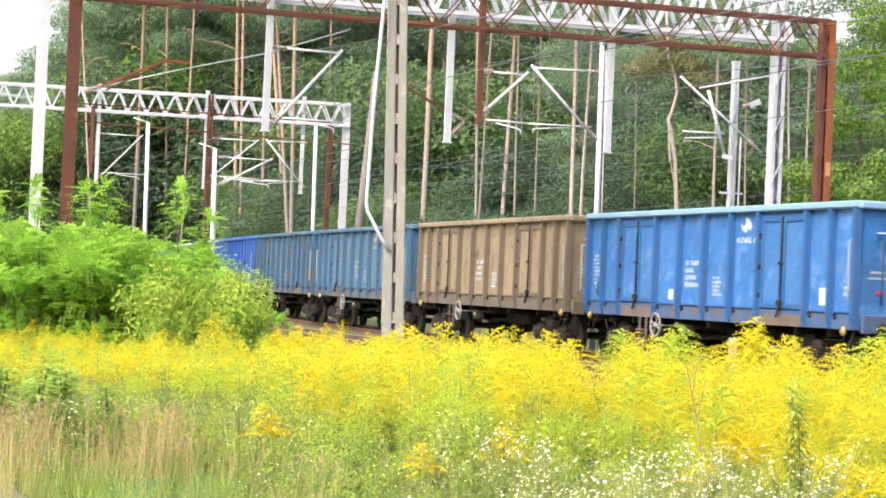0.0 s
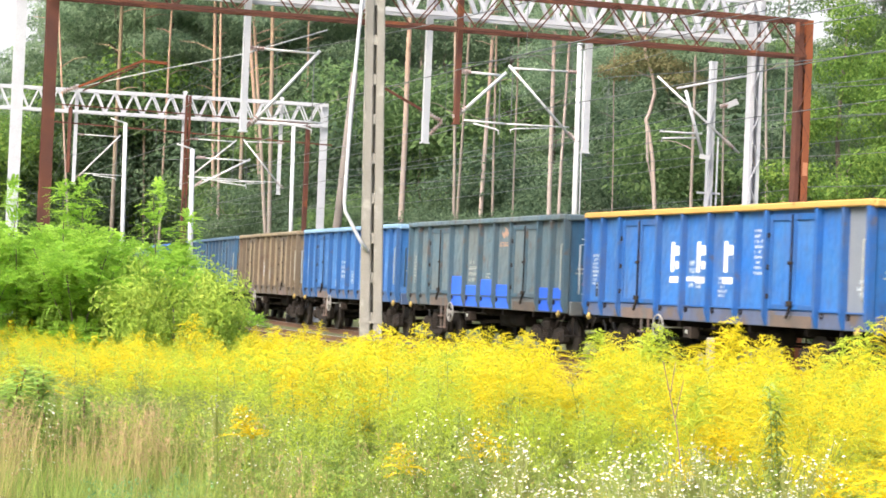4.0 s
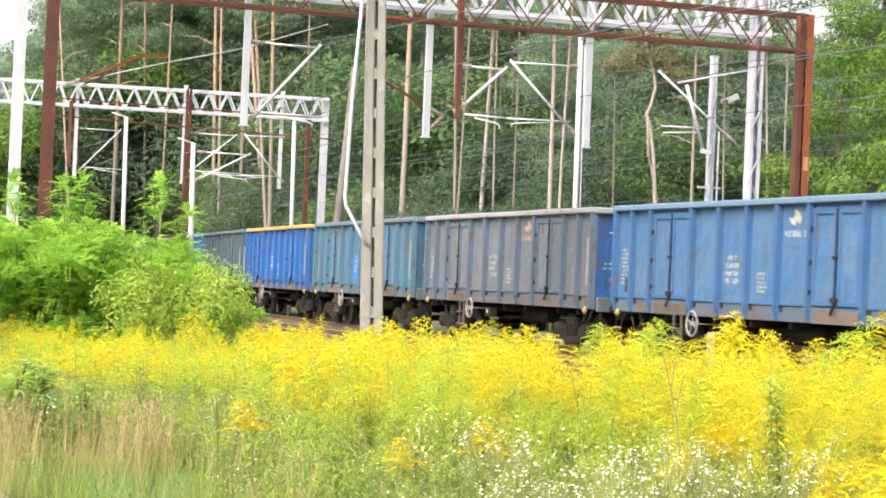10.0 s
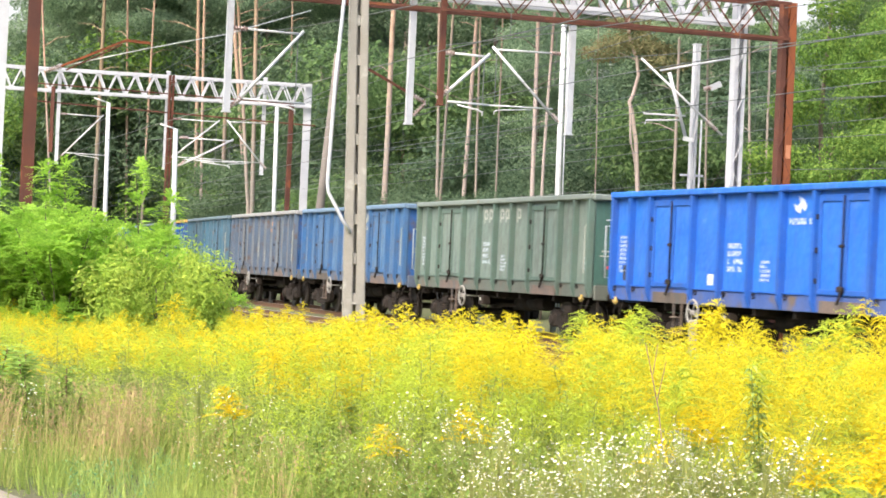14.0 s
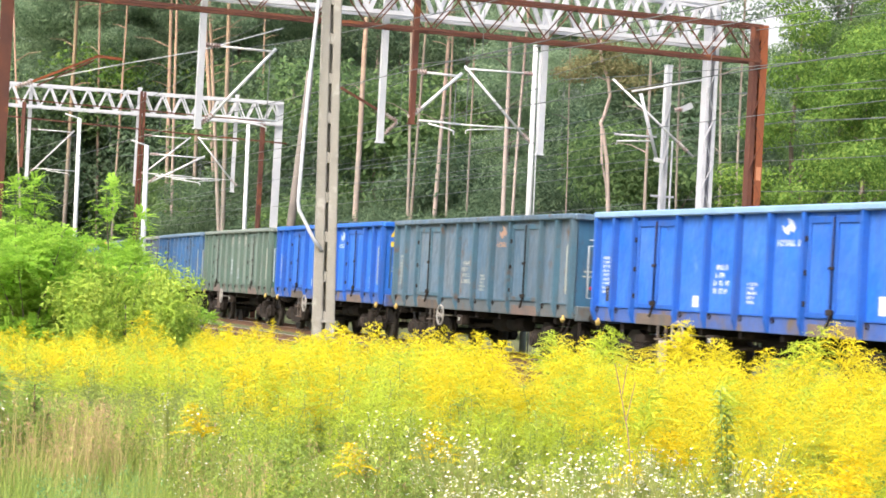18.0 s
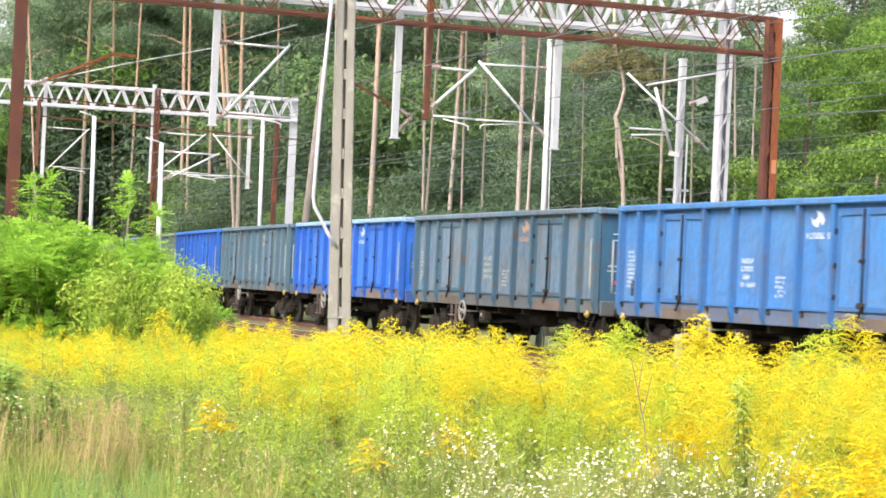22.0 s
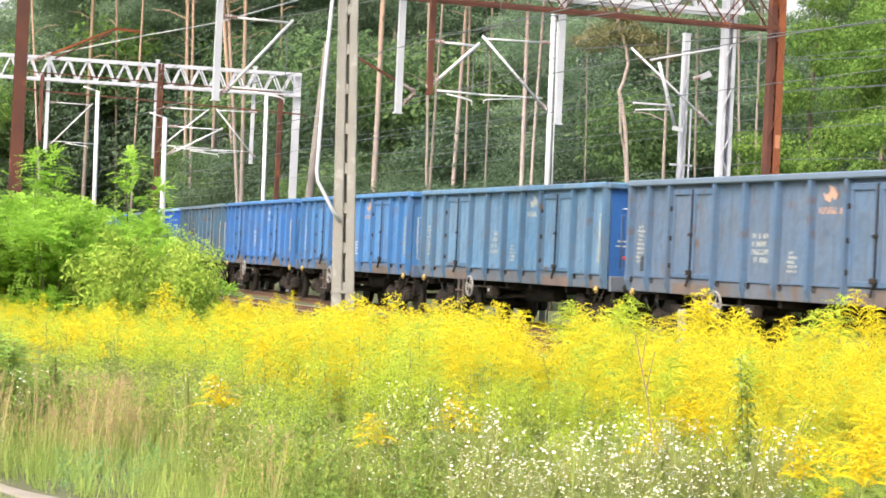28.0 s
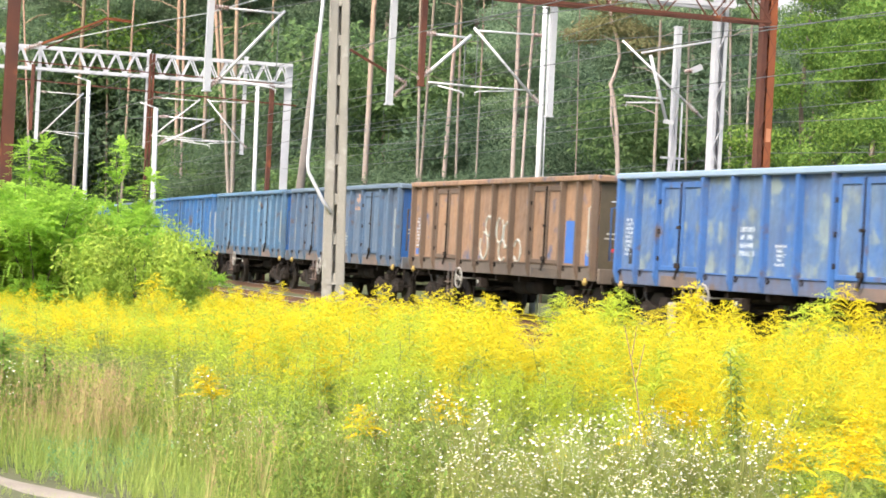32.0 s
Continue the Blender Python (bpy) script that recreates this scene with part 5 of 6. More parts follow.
def fleabane(rng, ht):
    """Branched stem with a loose head of small white daisies."""
    g = Geo()
    stalk(g, [(0, 0, 0), (0.01, 0.01, ht * 0.6), (0.0, 0.02, ht * 0.8)], 0.004, 2)
    for i in range(14):
        a, z = i * 2.4, ht * 0.75 * (i + 1) / 15
        blade(g, (0, 0, z), (math.cos(a), math.sin(a), 0.5), 0.09, 0.016, 0)
    for i in range(24):
        a = rng.uniform(0, math.tau)
        r = abs(rng.normal(0, 0.10))
        c = np.array([r * math.cos(a), r * math.sin(a), ht * rng.uniform(0.62, 1.05)])
        stalk(g, [(0, 0.01, ht * rng.uniform(0.5, 0.75)), c], 0.0018, 2)
        rad = rng.uniform(0.0062, 0.0098)
        nrm = np.array([rng.uniform(-0.4, 0.4), rng.uniform(-0.9, 0.1), 1.0])
        nrm /= np.linalg.norm(nrm)
        u = np.cross(nrm, (0, 1, 0.2))
        u /= np.linalg.norm(u)
        v = np.cross(nrm, u)
        k = 7
        V = [c] + [c + rad * (u * math.cos(j * math.tau / k) + v * math.sin(j * math.tau / k)) - nrm * 0.002 for j in range(k)]
        g.add(V, [(0, 1 + j, 1 + (j + 1) % k) for j in range(k)], 3)
        V = [c + nrm * 0.004] + [c + rad * 0.4 * (u * math.cos(j * math.tau / 4) + v * math.sin(j * math.tau / 4)) + nrm * 0.001 for j in range(4)]
        g.add(V, [(0, 1 + j, 1 + (j + 1) % 4) for j in range(4)], 4)
    return g.arrays()


def scatter(name, kinds, P, which, scale, rng, mats, label, category, tilt=0.08):
    """Joins many plants into one mesh: kinds are array triples, P the feet."""
    VV, FF, MM, n = [], [], [], 0
    for k, (V, F, M) in enumerate(kinds):
        idx = np.nonzero(which == k)[0]
        if not len(idx):
            continue
        a = rng.uniform(0, math.tau, len(idx))
        s = scale[idx][:, None]
        c, d = np.cos(a)[:, None], np.sin(a)[:, None]
        tx, ty = rng.normal(0, tilt, (2, len(idx), 1))
        x = (V[None, :, 0] * c - V[None, :, 1] * d) * s
        y = (V[None, :, 0] * d + V[None, :, 1] * c) * s
        z = V[None, :, 2] * s
        W = np.stack([x + tx * z + P[idx, 0:1], y + ty * z + P[idx, 1:2], z + P[idx, 2:3]], -1)
        VV.append(W.reshape(-1, 3))
        FF.append((F[None] + (np.arange(len(idx)) * len(V))[:, None, None] + n).reshape(-1, 3))
        MM.append(np.tile(M, len(idx)))
        n += len(VV[-1])
    ob = new(name, tri_mesh(name, np.concatenate(VV), np.concatenate(FF), mats, np.concatenate(MM)))
    return tagged(ob, label, category, kind="stuff")


def fan(rng, n, y0, y1, half=0.225, power=1.0):
    """Random feet in the wedge that the view opens, between two distances."""
    y = np.sqrt(y0 ** 2 + (y1 ** 2 - y0 ** 2) * rng.uniform(0, 1, n) ** power)
    x = y * rng.uniform(-half, half, n)
    return x, y


PLANT_MATS = [M_LEAF_GOLD, M_BLOOM, M_STEM, M_PETAL, M_EYE, M_BUD, M_BLOOM_DEEP]


def near_edge(x, y):
    """Distance at which the tall stand begins, by bearing: farther off on the left, where low grass lies."""
    b = x / y
    return 12.9 + 0.5 * smooth(-0.01, -0.05, b) + 3.9 * smooth(-0.055, -0.125, b) - 0.3 * smooth(0.06, 0.17, b)


def build_meadow():
    rng = np.random.default_rng(11)
    kinds = [goldenrod(rng, h, fl, lv, br, slot=6 if h == 1.05 else 1) for h, fl, lv, br in ((1.15, 1.1, 44, 21), (1.05, 0.95, 40, 19), (1.25, 1.2, 46, 23), (0.95, 0.85, 38, 17))]
    kinds += [goldenrod(rng, h, fl, lv, br, slot=5) for h, fl, lv, br in ((1.1, 1.0, 48, 19), (1.0, 0.85, 46, 17))]
    kinds += [goldenrod(rng, h, 0, lv, 0) for h, lv in ((1.0, 60), (0.85, 54))]
    far_kinds = [goldenrod(rng, h, fl, lv, br, 0.0155, 0.034, 6 if h == 1.05 else 1) for h, fl, lv, br in ((1.15, 1.15, 22, 18), (1.05, 1.05, 22, 17), (1.25, 1.2, 22, 19), (0.95, 1.0, 22, 16))]
    far_kinds += [goldenrod(rng, h, fl, lv, br, 0.015, 0.034, 5) for h, fl, lv, br in ((1.1, 1.05, 26, 16), (1.0, 0.9, 26, 15))]
    far_kinds += [goldenrod(rng, h, 0, lv, 0) for h, lv in ((1.0, 52), (0.85, 48))]
    for name, n, ya, yb, kk in (("goldenrod_stand", 3300, 11.6, 18.5, kinds), ("goldenrod_stand_beyond", 7600, 18.5, 60, far_kinds)):
        x, y = fan(rng, n, ya, yb, 0.235, 1.0 if ya < 15 else 1.35)
        q = lateral(x, y)
        keep = (q > 10.6) & (y > near_edge(x, y) + rng.normal(0, 0.5, len(x)))
        x, y = x[keep], y[keep]
        b = x / y
        near = y - near_edge(x, y)
        patch = np.sin(b * 31 + y * 0.5 + 1.3) * np.sin(y * 0.9 - b * 17) + 0.5 * np.sin(b * 70 + 2) + rng.normal(0, 0.45, len(x))
        far = smooth(1.5, 5.0, near + 0.9 * smooth(-0.10, -0.03, b) + 2.0 * smooth(0.03, 0.12, b))
        p_leaf = 0.86 - 0.66 * far
        p_bud = 0.34 - 0.06 * far + 0.42 * smooth(0.0, 0.9, patch)
        p_leaf = p_leaf * (1 - 0.45 * smooth(0.10, 0.18, b))
        r = rng.uniform(0, 1, len(x))
        w = rng.integers(0, 4, len(x))
        w = np.where(r < p_leaf + p_bud, rng.integers(4, 6, len(x)), w)
        w = np.where(r < p_leaf, rng.integers(6, 8, len(x)), w)
        sc = rng.uniform(0.78, 1.15, len(x)) * (0.60 + 0.40 * smooth(-0.3, 4.0, near))
        sc = sc * (1 - 0.20 * smooth(0.02, -0.17, b)) * (1 - 0.15 * smooth(20, 28, y))
        sc = sc * (1 - 0.45 * np.exp(-((b - 0.052) / 0.011) ** 2) * smooth(15, 19, y))
        P = np.stack([x, y, ground_z(x, y) - 0.02], 1)
        scatter(name, kk, P, w, sc, rng, PLANT_MATS, "dense stand of blooming yellow goldenrod with green leafy stems", "goldenrod", 0.10)
    # single tall plants that overtop the stand
    proto = []
    for h in (1.38, 1.5, 1.3):
        V, F, M = goldenrod(rng, h, 1.5, 34, 30, 0.0095, 0.0125, rib=0.85)
        p = thing("goldenrod_plant", "tall goldenrod plant with arching yellow plume above the stand", "goldenrod", "tall goldenrods")
        for nm, k, m in (("foliage", 0, M_LEAF_GOLD), ("plume", 1, M_BLOOM), ("stem", 2, M_STEM)):
            sel = F[M == k]
            ids, inv = np.unique(sel, return_inverse=True)
            o = new(nm, tri_mesh(nm, V[ids], inv.reshape(-1, 3), [m]))
            o.parent = p
        proto.append(p)
    spots = [(0.25, 22.5, 0), (0.45, 22.3, 1), (-0.1, 23.4, 2), (0.75, 21.5, 2), (2.0, 19.5, 0), (2.15, 19.8, 1), (2.6, 19.2, 2), (2.9, 18.9, 0), (3.3, 18.6, 1), (-2.2, 26.5, 0), (-3.2, 27.0, 1), (-1.2, 25.0, 2), (-0.6, 24.2, 1), (3.55, 18.2, 2), (1.6, 20.4, 0)]
    buds = []
    for h in (1.3, 1.4):
        V, F, M = goldenrod(rng, h, 1.5, 36, 28, 0.0095, 0.0125, slot=5, rib=0.85)
        p = thing("goldenrod_plant", "tall lime-green budding goldenrod plant above the stand", "goldenrod", "tall goldenrods")
        for nm, k, m in (("foliage", 0, M_LEAF_GOLD), ("plume", 5, M_BUD), ("stem", 2, M_STEM)):
            sel = F[M == k]
            ids, inv = np.unique(sel, return_inverse=True)
            o = new(nm, tri_mesh(nm, V[ids], inv.reshape(-1, 3), [m]))
            o.parent = p
        buds.append(p)
    for sx, sy, j in ((1.42, 20.4, 1), (1.55, 20.9, 0), (2.35, 19.0, 0), (3.0, 18.4, 1), (1.9, 17.0, 0), (0.35, 17.5, 1), (1.2, 16.2, 0), (-0.8, 18.4, 1), (2.1, 15.2, 1), (1.6, 14.6, 0)):
        c = copy_thing(buds[j], pose(sx, sy, float(ground_z(sx, sy)) - 0.02, rng.uniform(-4, 4), rng.uniform(-4, 4), rng.uniform(0, 360)))
        c.scale = (0.95, 0.95, 0.88)
    for sx, sy, zt, j in ((1.3, 19.0, 1.2, 0), (1.43, 19.2, 1.15, 1), (1.62, 19.0, 1.27, 1), (1.76, 19.2, 1.22, 0), (1.7, 18.7, 1.18, 1), (3.45, 19.0, 1.36, 1), (3.33, 18.9, 1.22, 0), (3.58, 19.1, 1.22, 0)):
        c = copy_thing(buds[j], pose(sx, sy, float(ground_z(sx, sy)) - 0.02, rng.uniform(-3, 3), rng.uniform(-3, 3), rng.uniform(0, 360)))
        c.scale = (1.0, 1.0, (zt - float(ground_z(sx, sy))) / (1.3, 1.4)[j])
    for p in buds:
        for o in [*p.children_recursive, p]:
            bpy.data.objects.remove(o)
    V, F, M = goldenrod(rng, 1.22, 0, 230, 0)
    for sx, sy, hh in ((1.80, 12.0, 1.0), (1.84, 12.05, 0.9), (0.02, 14.0, 0.75)):
        p = thing("mugwort_plant", "dark green mugwort spire standing in the goldenrod", "mugwort", "mugworts", at=pose(sx, sy, float(ground_z(sx, sy)), 2, 1, sx * 90))
        p.scale = (hh, hh, hh)
        for nm, k, m in (("foliage", 0, M_MUGWORT), ("stem", 2, M_STEM)):
            sel = F[M == k]
            ids, inv = np.unique(sel, return_inverse=True)
            o = new(nm, tri_mesh(nm, V[ids], inv.reshape(-1, 3), [m]))
            o.parent = p
    for sx, sy, hh in ((-3.5, 17.6, 0.8), (-3.3, 17.9, 0.85), (-3.15, 17.4, 0.68), (-3.62, 18.3, 0.95), (-3.0, 18.2, 0.8), (-3.8, 17.8, 0.9), (-2.85, 17.7, 0.6), (-3.42, 18.5, 0.9), (-3.95, 18.4, 0.95)):
        p = thing("weed_plant", "dark green leafy weed at the edge of the meadow", "weed", "weeds of the meadow edge", at=pose(sx, sy, float(ground_z(sx, sy)), 3, -2, sx * 400))
        p.scale = (hh * 2.6, hh * 2.6, hh * 0.72)
        for nm, k, m in (("foliage", 0, M_WEED), ("stem", 2, M_STALK)):
            sel = F[M == k]
            ids, inv = np.unique(sel, return_inverse=True)
            o = new(nm, tri_mesh(nm, V[ids], inv.reshape(-1, 3), [m]))
            o.parent = p
    st = thing("dry_stalk", "dry reddish weed stalk leaning over the flowers", "dry stalk")
    part("stem", tube(B(), [(1.36, 12.4, 0.2), (1.28, 12.4, 0.75), (1.22, 12.4, 1.0), (1.19, 12.4, 1.12)], 0.004, 5, 0.0025), M_STALK, st)
    part("twig", tube(B(), [(1.24, 12.4, 0.95), (1.26, 12.4, 1.12)], 0.003, 5, 0.002), M_STALK, st)
    part("twig", tube(B(), [(1.27, 12.4, 0.8), (1.31, 12.4, 1.02)], 0.003, 5, 0.002), M_STALK, st)
    mp = thing("marker_post", "short grey concrete marker post among the goldenrod", "post")
    part("shaft", box(B(), 2.42, 2.50, 20.96, 21.04, -0.3, 1.12, 0.012), M_CONCRETE, mp)
    for k, (sx, sy, j) in enumerate(spots):
        m = pose(sx, sy, float(ground_z(sx, sy)) - 0.02, rng.uniform(-4, 4), rng.uniform(-4, 4), rng.uniform(0, 360))
        c = copy_thing(proto[j], m)
        c.scale = (0.92, 0.92, 0.86)
    for sx, sy, zt, j in ((2.27, 19.0, 1.36, 0), (2.33, 19.1, 1.27, 1), (2.48, 19.2, 1.25, 2), (2.62, 19.0, 1.22, 0), (3.93, 19.0, 1.42, 1), (3.84, 18.9, 1.28, 2), (0.72, 19.0, 1.16, 2), (0.78, 19.3, 1.1, 0), (3.08, 19.4, 1.15, 1)):
        c = copy_thing(proto[j], pose(sx, sy, float(ground_z(sx, sy)) - 0.02, rng.uniform(-3, 3), 5, rng.uniform(0, 360)))
        k = (zt - float(ground_z(sx, sy))) / (1.38, 1.5, 1.3)[j]
        c.scale = (1.0, 1.0, k)
    # plants of the front row, low and heavy with bloom
    low = []
    for h, k in ((0.85, 0.72), (0.8, 0.62)):
        V, F, M = goldenrod(rng, h, k, 30, 26, 0.0095, 0.011, rib=0.8)
        p = thing("goldenrod_plant", "low goldenrod plant with heavy deep yellow plume in the front row", "goldenrod", "front row goldenrods")
        for nm, kk, m in (("foliage", 0, M_LEAF_GOLD), ("plume", 1, M_BLOOM_DEEP), ("stem", 2, M_STEM)):
            sel = F[M == kk]
            ids, inv = np.unique(sel, return_inverse=True)
            o = new(nm, tri_mesh(nm, V[ids], inv.reshape(-1, 3), [m]))
            o.parent = p
        low.append(p)
    for sx, sy, sc in ((1.92, 10.5, 0.50), (2.05, 10.6, 0.56), (1.98, 10.3, 0.45), (2.16, 11.0, 0.70), (2.24, 11.3, 0.74), (1.80, 10.4, 0.42), (2.32, 11.9, 0.78), (2.1, 11.7, 0.66), (0.66, 10.5, 0.40), (0.52, 10.6, 0.38), (0.42, 10.3, 0.33), (0.95, 13.4, 0.5), (-0.25, 13.5, 0.62), (0.2, 13.8, 0.66), (-1.3, 15.2, 0.7), (1.5, 13.5, 0.6), (1.75, 14.2, 0.7)):
        c = copy_thing(low[int(rng.integers(0, 2))], pose(sx, sy, float(ground_z(sx, sy)) - 0.02, rng.uniform(-9, 9), rng.uniform(-9, 9), rng.uniform(0, 360)))
        c.scale = (sc * 2.1, sc * 2.1, sc * 1.5)
    for p in proto + low:
        for o in [*p.children_recursive, p]:
            bpy.data.objects.remove(o)
    # white daisies along the front
    fk = [fleabane(rng, h) for h in (0.6, 0.75, 0.48)]
    cl = [(0.115, 11.9, 40), (0.135, 12.1, 30), (0.09, 12.1, 32), (0.06, 11.8, 24), (0.155, 12.0, 26), (0.10, 13.2, 20), (0.03, 12.0, 16), (0.075, 12.6, 14), (0.015, 13.2, 8), (-0.02, 13.4, 14), (-0.075, 14.6, 7), (-0.10, 16.0, 7), (0.03, 13.6, 14), (0.175, 13.6, 10), (0.0, 15.5, 10), (-0.19, 15.4, 3)]
    b = np.concatenate([rng.normal(u, 0.011 if u > -0.05 else 0.008, k) for u, v, k in cl])
    y = np.concatenate([rng.normal(v, 0.4, k) for u, v, k in cl])
    n = len(b)
    x = b * y
    P = np.stack([x, y, ground_z(x, y)], 1)
    scatter("fleabane_patch", fk, P, rng.integers(0, 3, n), rng.uniform(0.75, 1.15, n), rng, PLANT_MATS, "patch of small white daisy-like fleabane flowers", "flowers", 0.12)
    # grass, green in front and dry on the left
    gk = []
    for _ in range(4):
        g = Geo()
        for _b in range(7):
            a, r = rng.uniform(0, math.tau), rng.uniform(0, 0.04)
            h = rng.uniform(0.18, 0.42)
            l = rng.uniform(0.03, 0.16)
            p0 = np.array([r * math.cos(a), r * math.sin(a), 0])
            d = np.array([math.cos(a), math.sin(a), 0])
            p1, p2 = p0 + d * l * 0.4 + [0, 0, h * 0.6], p0 + d * l + [0, 0, h]
            sd = np.array([-d[1], d[0], 0]) * 0.0036
            g.add([p0 - sd, p0 + sd, p1 - sd * 0.8, p1 + sd * 0.8, p2], [(0, 1, 3), (0, 3, 2), (2, 3, 4)], 0)
        gk.append(g.arrays())
    x, y = fan(rng, 20000, 12.3, 24, 0.225)
    near = near_edge(x, y)
    keep = y < near + 2.2
    x, y = x[keep], y[keep]
    tuft = np.sin(x * 9.1 + 1.7 * np.sin(y * 7.3)) * np.sin(y * 8.3 + 1.3 * np.sin(x * 6.1)) + rng.normal(0, 0.35, len(x))
    x, y = x[tuft > -0.35], y[tuft > -0.35]
    path_gap = path_mask(x, y)
    keep = path_gap < 0.5
    x, y = x[keep], y[keep]
    short = smooth(13.0, 15.5, y)
    P = np.stack([x, y, ground_z(x, y)], 1)
    scatter("meadow_grass", gk, P, rng.integers(0, 4, len(x)), rng.uniform(0.35, 0.8, len(x)) * (0.45 + 0.6 * short) * np.where((x < -1.2) & (y < path_line(x) + 0.35), 0.4, 1.0), rng, [M_GRASS], "low green meadow grass in front of the flowers", "grass", 0.2)
    hk = []
    for _ in range(4):
        g = Geo()
        for _b in range(26):
            a, el = rng.uniform(0, math.tau), rng.uniform(-0.1, 1.1)
            r, z = abs(rng.normal(0, 0.06)), rng.uniform(0.02, 0.34)
            blade(g, (r * math.cos(a), r * math.sin(a), z), (math.cos(a) * math.cos(el), math.sin(a) * math.cos(el), math.sin(el)), rng.uniform(0.03, 0.06), rng.uniform(0.007, 0.014), 0, droop=0.3)
        hk.append(g.arrays())
    x, y = fan(rng, 3200, 11.4, 22, 0.225)
    near = y - near_edge(x, y)
    keep = (near < 1.6) & ((x / y > -0.06) | (near > 0) | (rng.uniform(0, 1, len(x)) < 0.45)) & (path_mask(x, y) < 0.5) & ~((x < -1.2) & (y < path_line(x) + 0.3)) & ((near > -2.2) | (rng.uniform(0, 1, len(x)) < 0.35))
    x, y, near = x[keep], y[keep], near[keep]
    P = np.stack([x, y, ground_z(x, y)], 1)
    scatter("meadow_herbs", hk, P, rng.integers(0, 4, len(x)), rng.uniform(0.6, 1.3, len(x)) * (0.6 + 0.9 * smooth(-2.5, 0.5, near)), rng, [M_HERB], "low leafy green meadow herbs at the stand's edge", "herbs", 0.2)
    dk = []
    for _ in range(3):
        g = Geo()
        for _b in range(5):
            a, r = rng.uniform(0, math.tau), rng.uniform(0, 0.05)
            h, l = rng.uniform(0.36, 0.78), rng.uniform(0.02, 0.15)
            p0, d = np.array([r * math.cos(a), r * math.sin(a), 0]), np.array([math.cos(a), math.sin(a), 0])
            p1, p2 = p0 + d * l * 0.4 + [0, 0, h * 0.6], p0 + d * l + [0, 0, h]
            sd = np.array([-d[1], d[0], 0]) * 0.0024
            g.add([p0 - sd, p0 + sd, p1 - sd, p1 + sd, p2], [(0, 1, 3), (0, 3, 2), (2, 3, 4)], 0)
            for k in range(9):
                c = p1 + (p2 - p1) * rng.uniform(0.45, 1.05)
                e = rng.normal(0, 0.016, 3)
                g.add([c, c + e + [0, 0, 0.018], c + e * 0.4 + [0.008, 0, 0.006]], [(0, 1, 2)], 1)
        dk.append(g.arrays())
    x, y = fan(rng, 15000, 12.6, 19, 0.225)
    b = x / y
    tuft = np.sin(x * 5.3 + 1.4 * np.sin(y * 3.1)) * np.sin(y * 4.1 + 1.9) + rng.normal(0, 0.3, len(x))
    lone = (rng.uniform(0, 1, len(x)) < 0.05) & (b < 0.05) & (b > -0.09) & (y < 15)
    keep = (((b < -0.055) & (y < near_edge(x, y) + 0.6) & (y > 15.2 + 0.5 * np.sin(x * 2.1)) & (tuft > 0.0) & (rng.uniform(0, 1, len(x)) < 0.42)) | lone)
    x, y = x[keep], y[keep]
    P = np.stack([x, y, ground_z(x, y)], 1)
    scatter("dry_grass", dk, P, rng.integers(0, 3, len(x)), rng.uniform(0.55, 1.0, len(x)), rng, [M_DRY, M_DRY_HEAD], "tall dry reddish-brown grass at the meadow's edge", "grass", 0.12)


    for o in scene.objects:
        if o.name.split(".")[0] == "plume":
            tagged(o, kind="stuff")
    for cx, cy in ((-2.2, 14.7), (-1.82, 15.6), (-2.0, 14.9), (-1.45, 16.4), (-1.5, 16.2)):
        x, y = rng.normal(cx, 0.12, 16), rng.normal(cy, 0.1, 16)
        P = np.stack([x, y, ground_z(x, y)], 1)
        scatter("herb_clump", hk, P, rng.integers(0, 4, 16), rng.uniform(0.5, 1.0, 16), rng, [M_TEAL], "clump of blue-green leafy herbs at the meadow's edge", "herbs", 0.2)


def path_line(x):
    u = np.asarray(x) + 2.46
    return 14.3 - 1.15 * u + 0.9 * np.minimum(u, 0) ** 2


def path_mask(x, y):
    """1 on the sandy footpath that crosses the near corner."""
    return (np.abs(y - path_line(x)) < 0.28 + 0.05 * np.sin(x * 9)).astype(float) * (x < -1.3)


build_meadow()

M_SAND = mat("sandy_path", (0.30, 0.26, 0.21), 1.0, 0, (0.15, 0.125, 0.10), 2.0, 0.8, fine=30, bump=0.7)


def build_path():
    bm = B()
    rows = []
    for i in range(44):
        x = -5.2 + i * 0.085
        c = float(path_line(x))
        row = []
        for j in range(7):
            y = c + (j / 6 - 0.5) * (0.62 + 0.12 * math.sin(x * 5)) * min(1, (-1.4 - x) * 3)
            row.append(bm.verts.new((x, y, float(ground_z(x, y)) + 0.014 - 0.02 * (2 * abs(j / 6 - 0.5)) ** 2)))
        rows.append(row)
    for a, b in zip(rows, rows[1:]):
        for j in range(6):
            bm.faces.new((a[j], b[j], b[j + 1], a[j + 1]))
    tagged(part("footpath", bm, M_SAND), "narrow sandy footpath at the edge of the meadow", "path", kind="structure")


build_path()


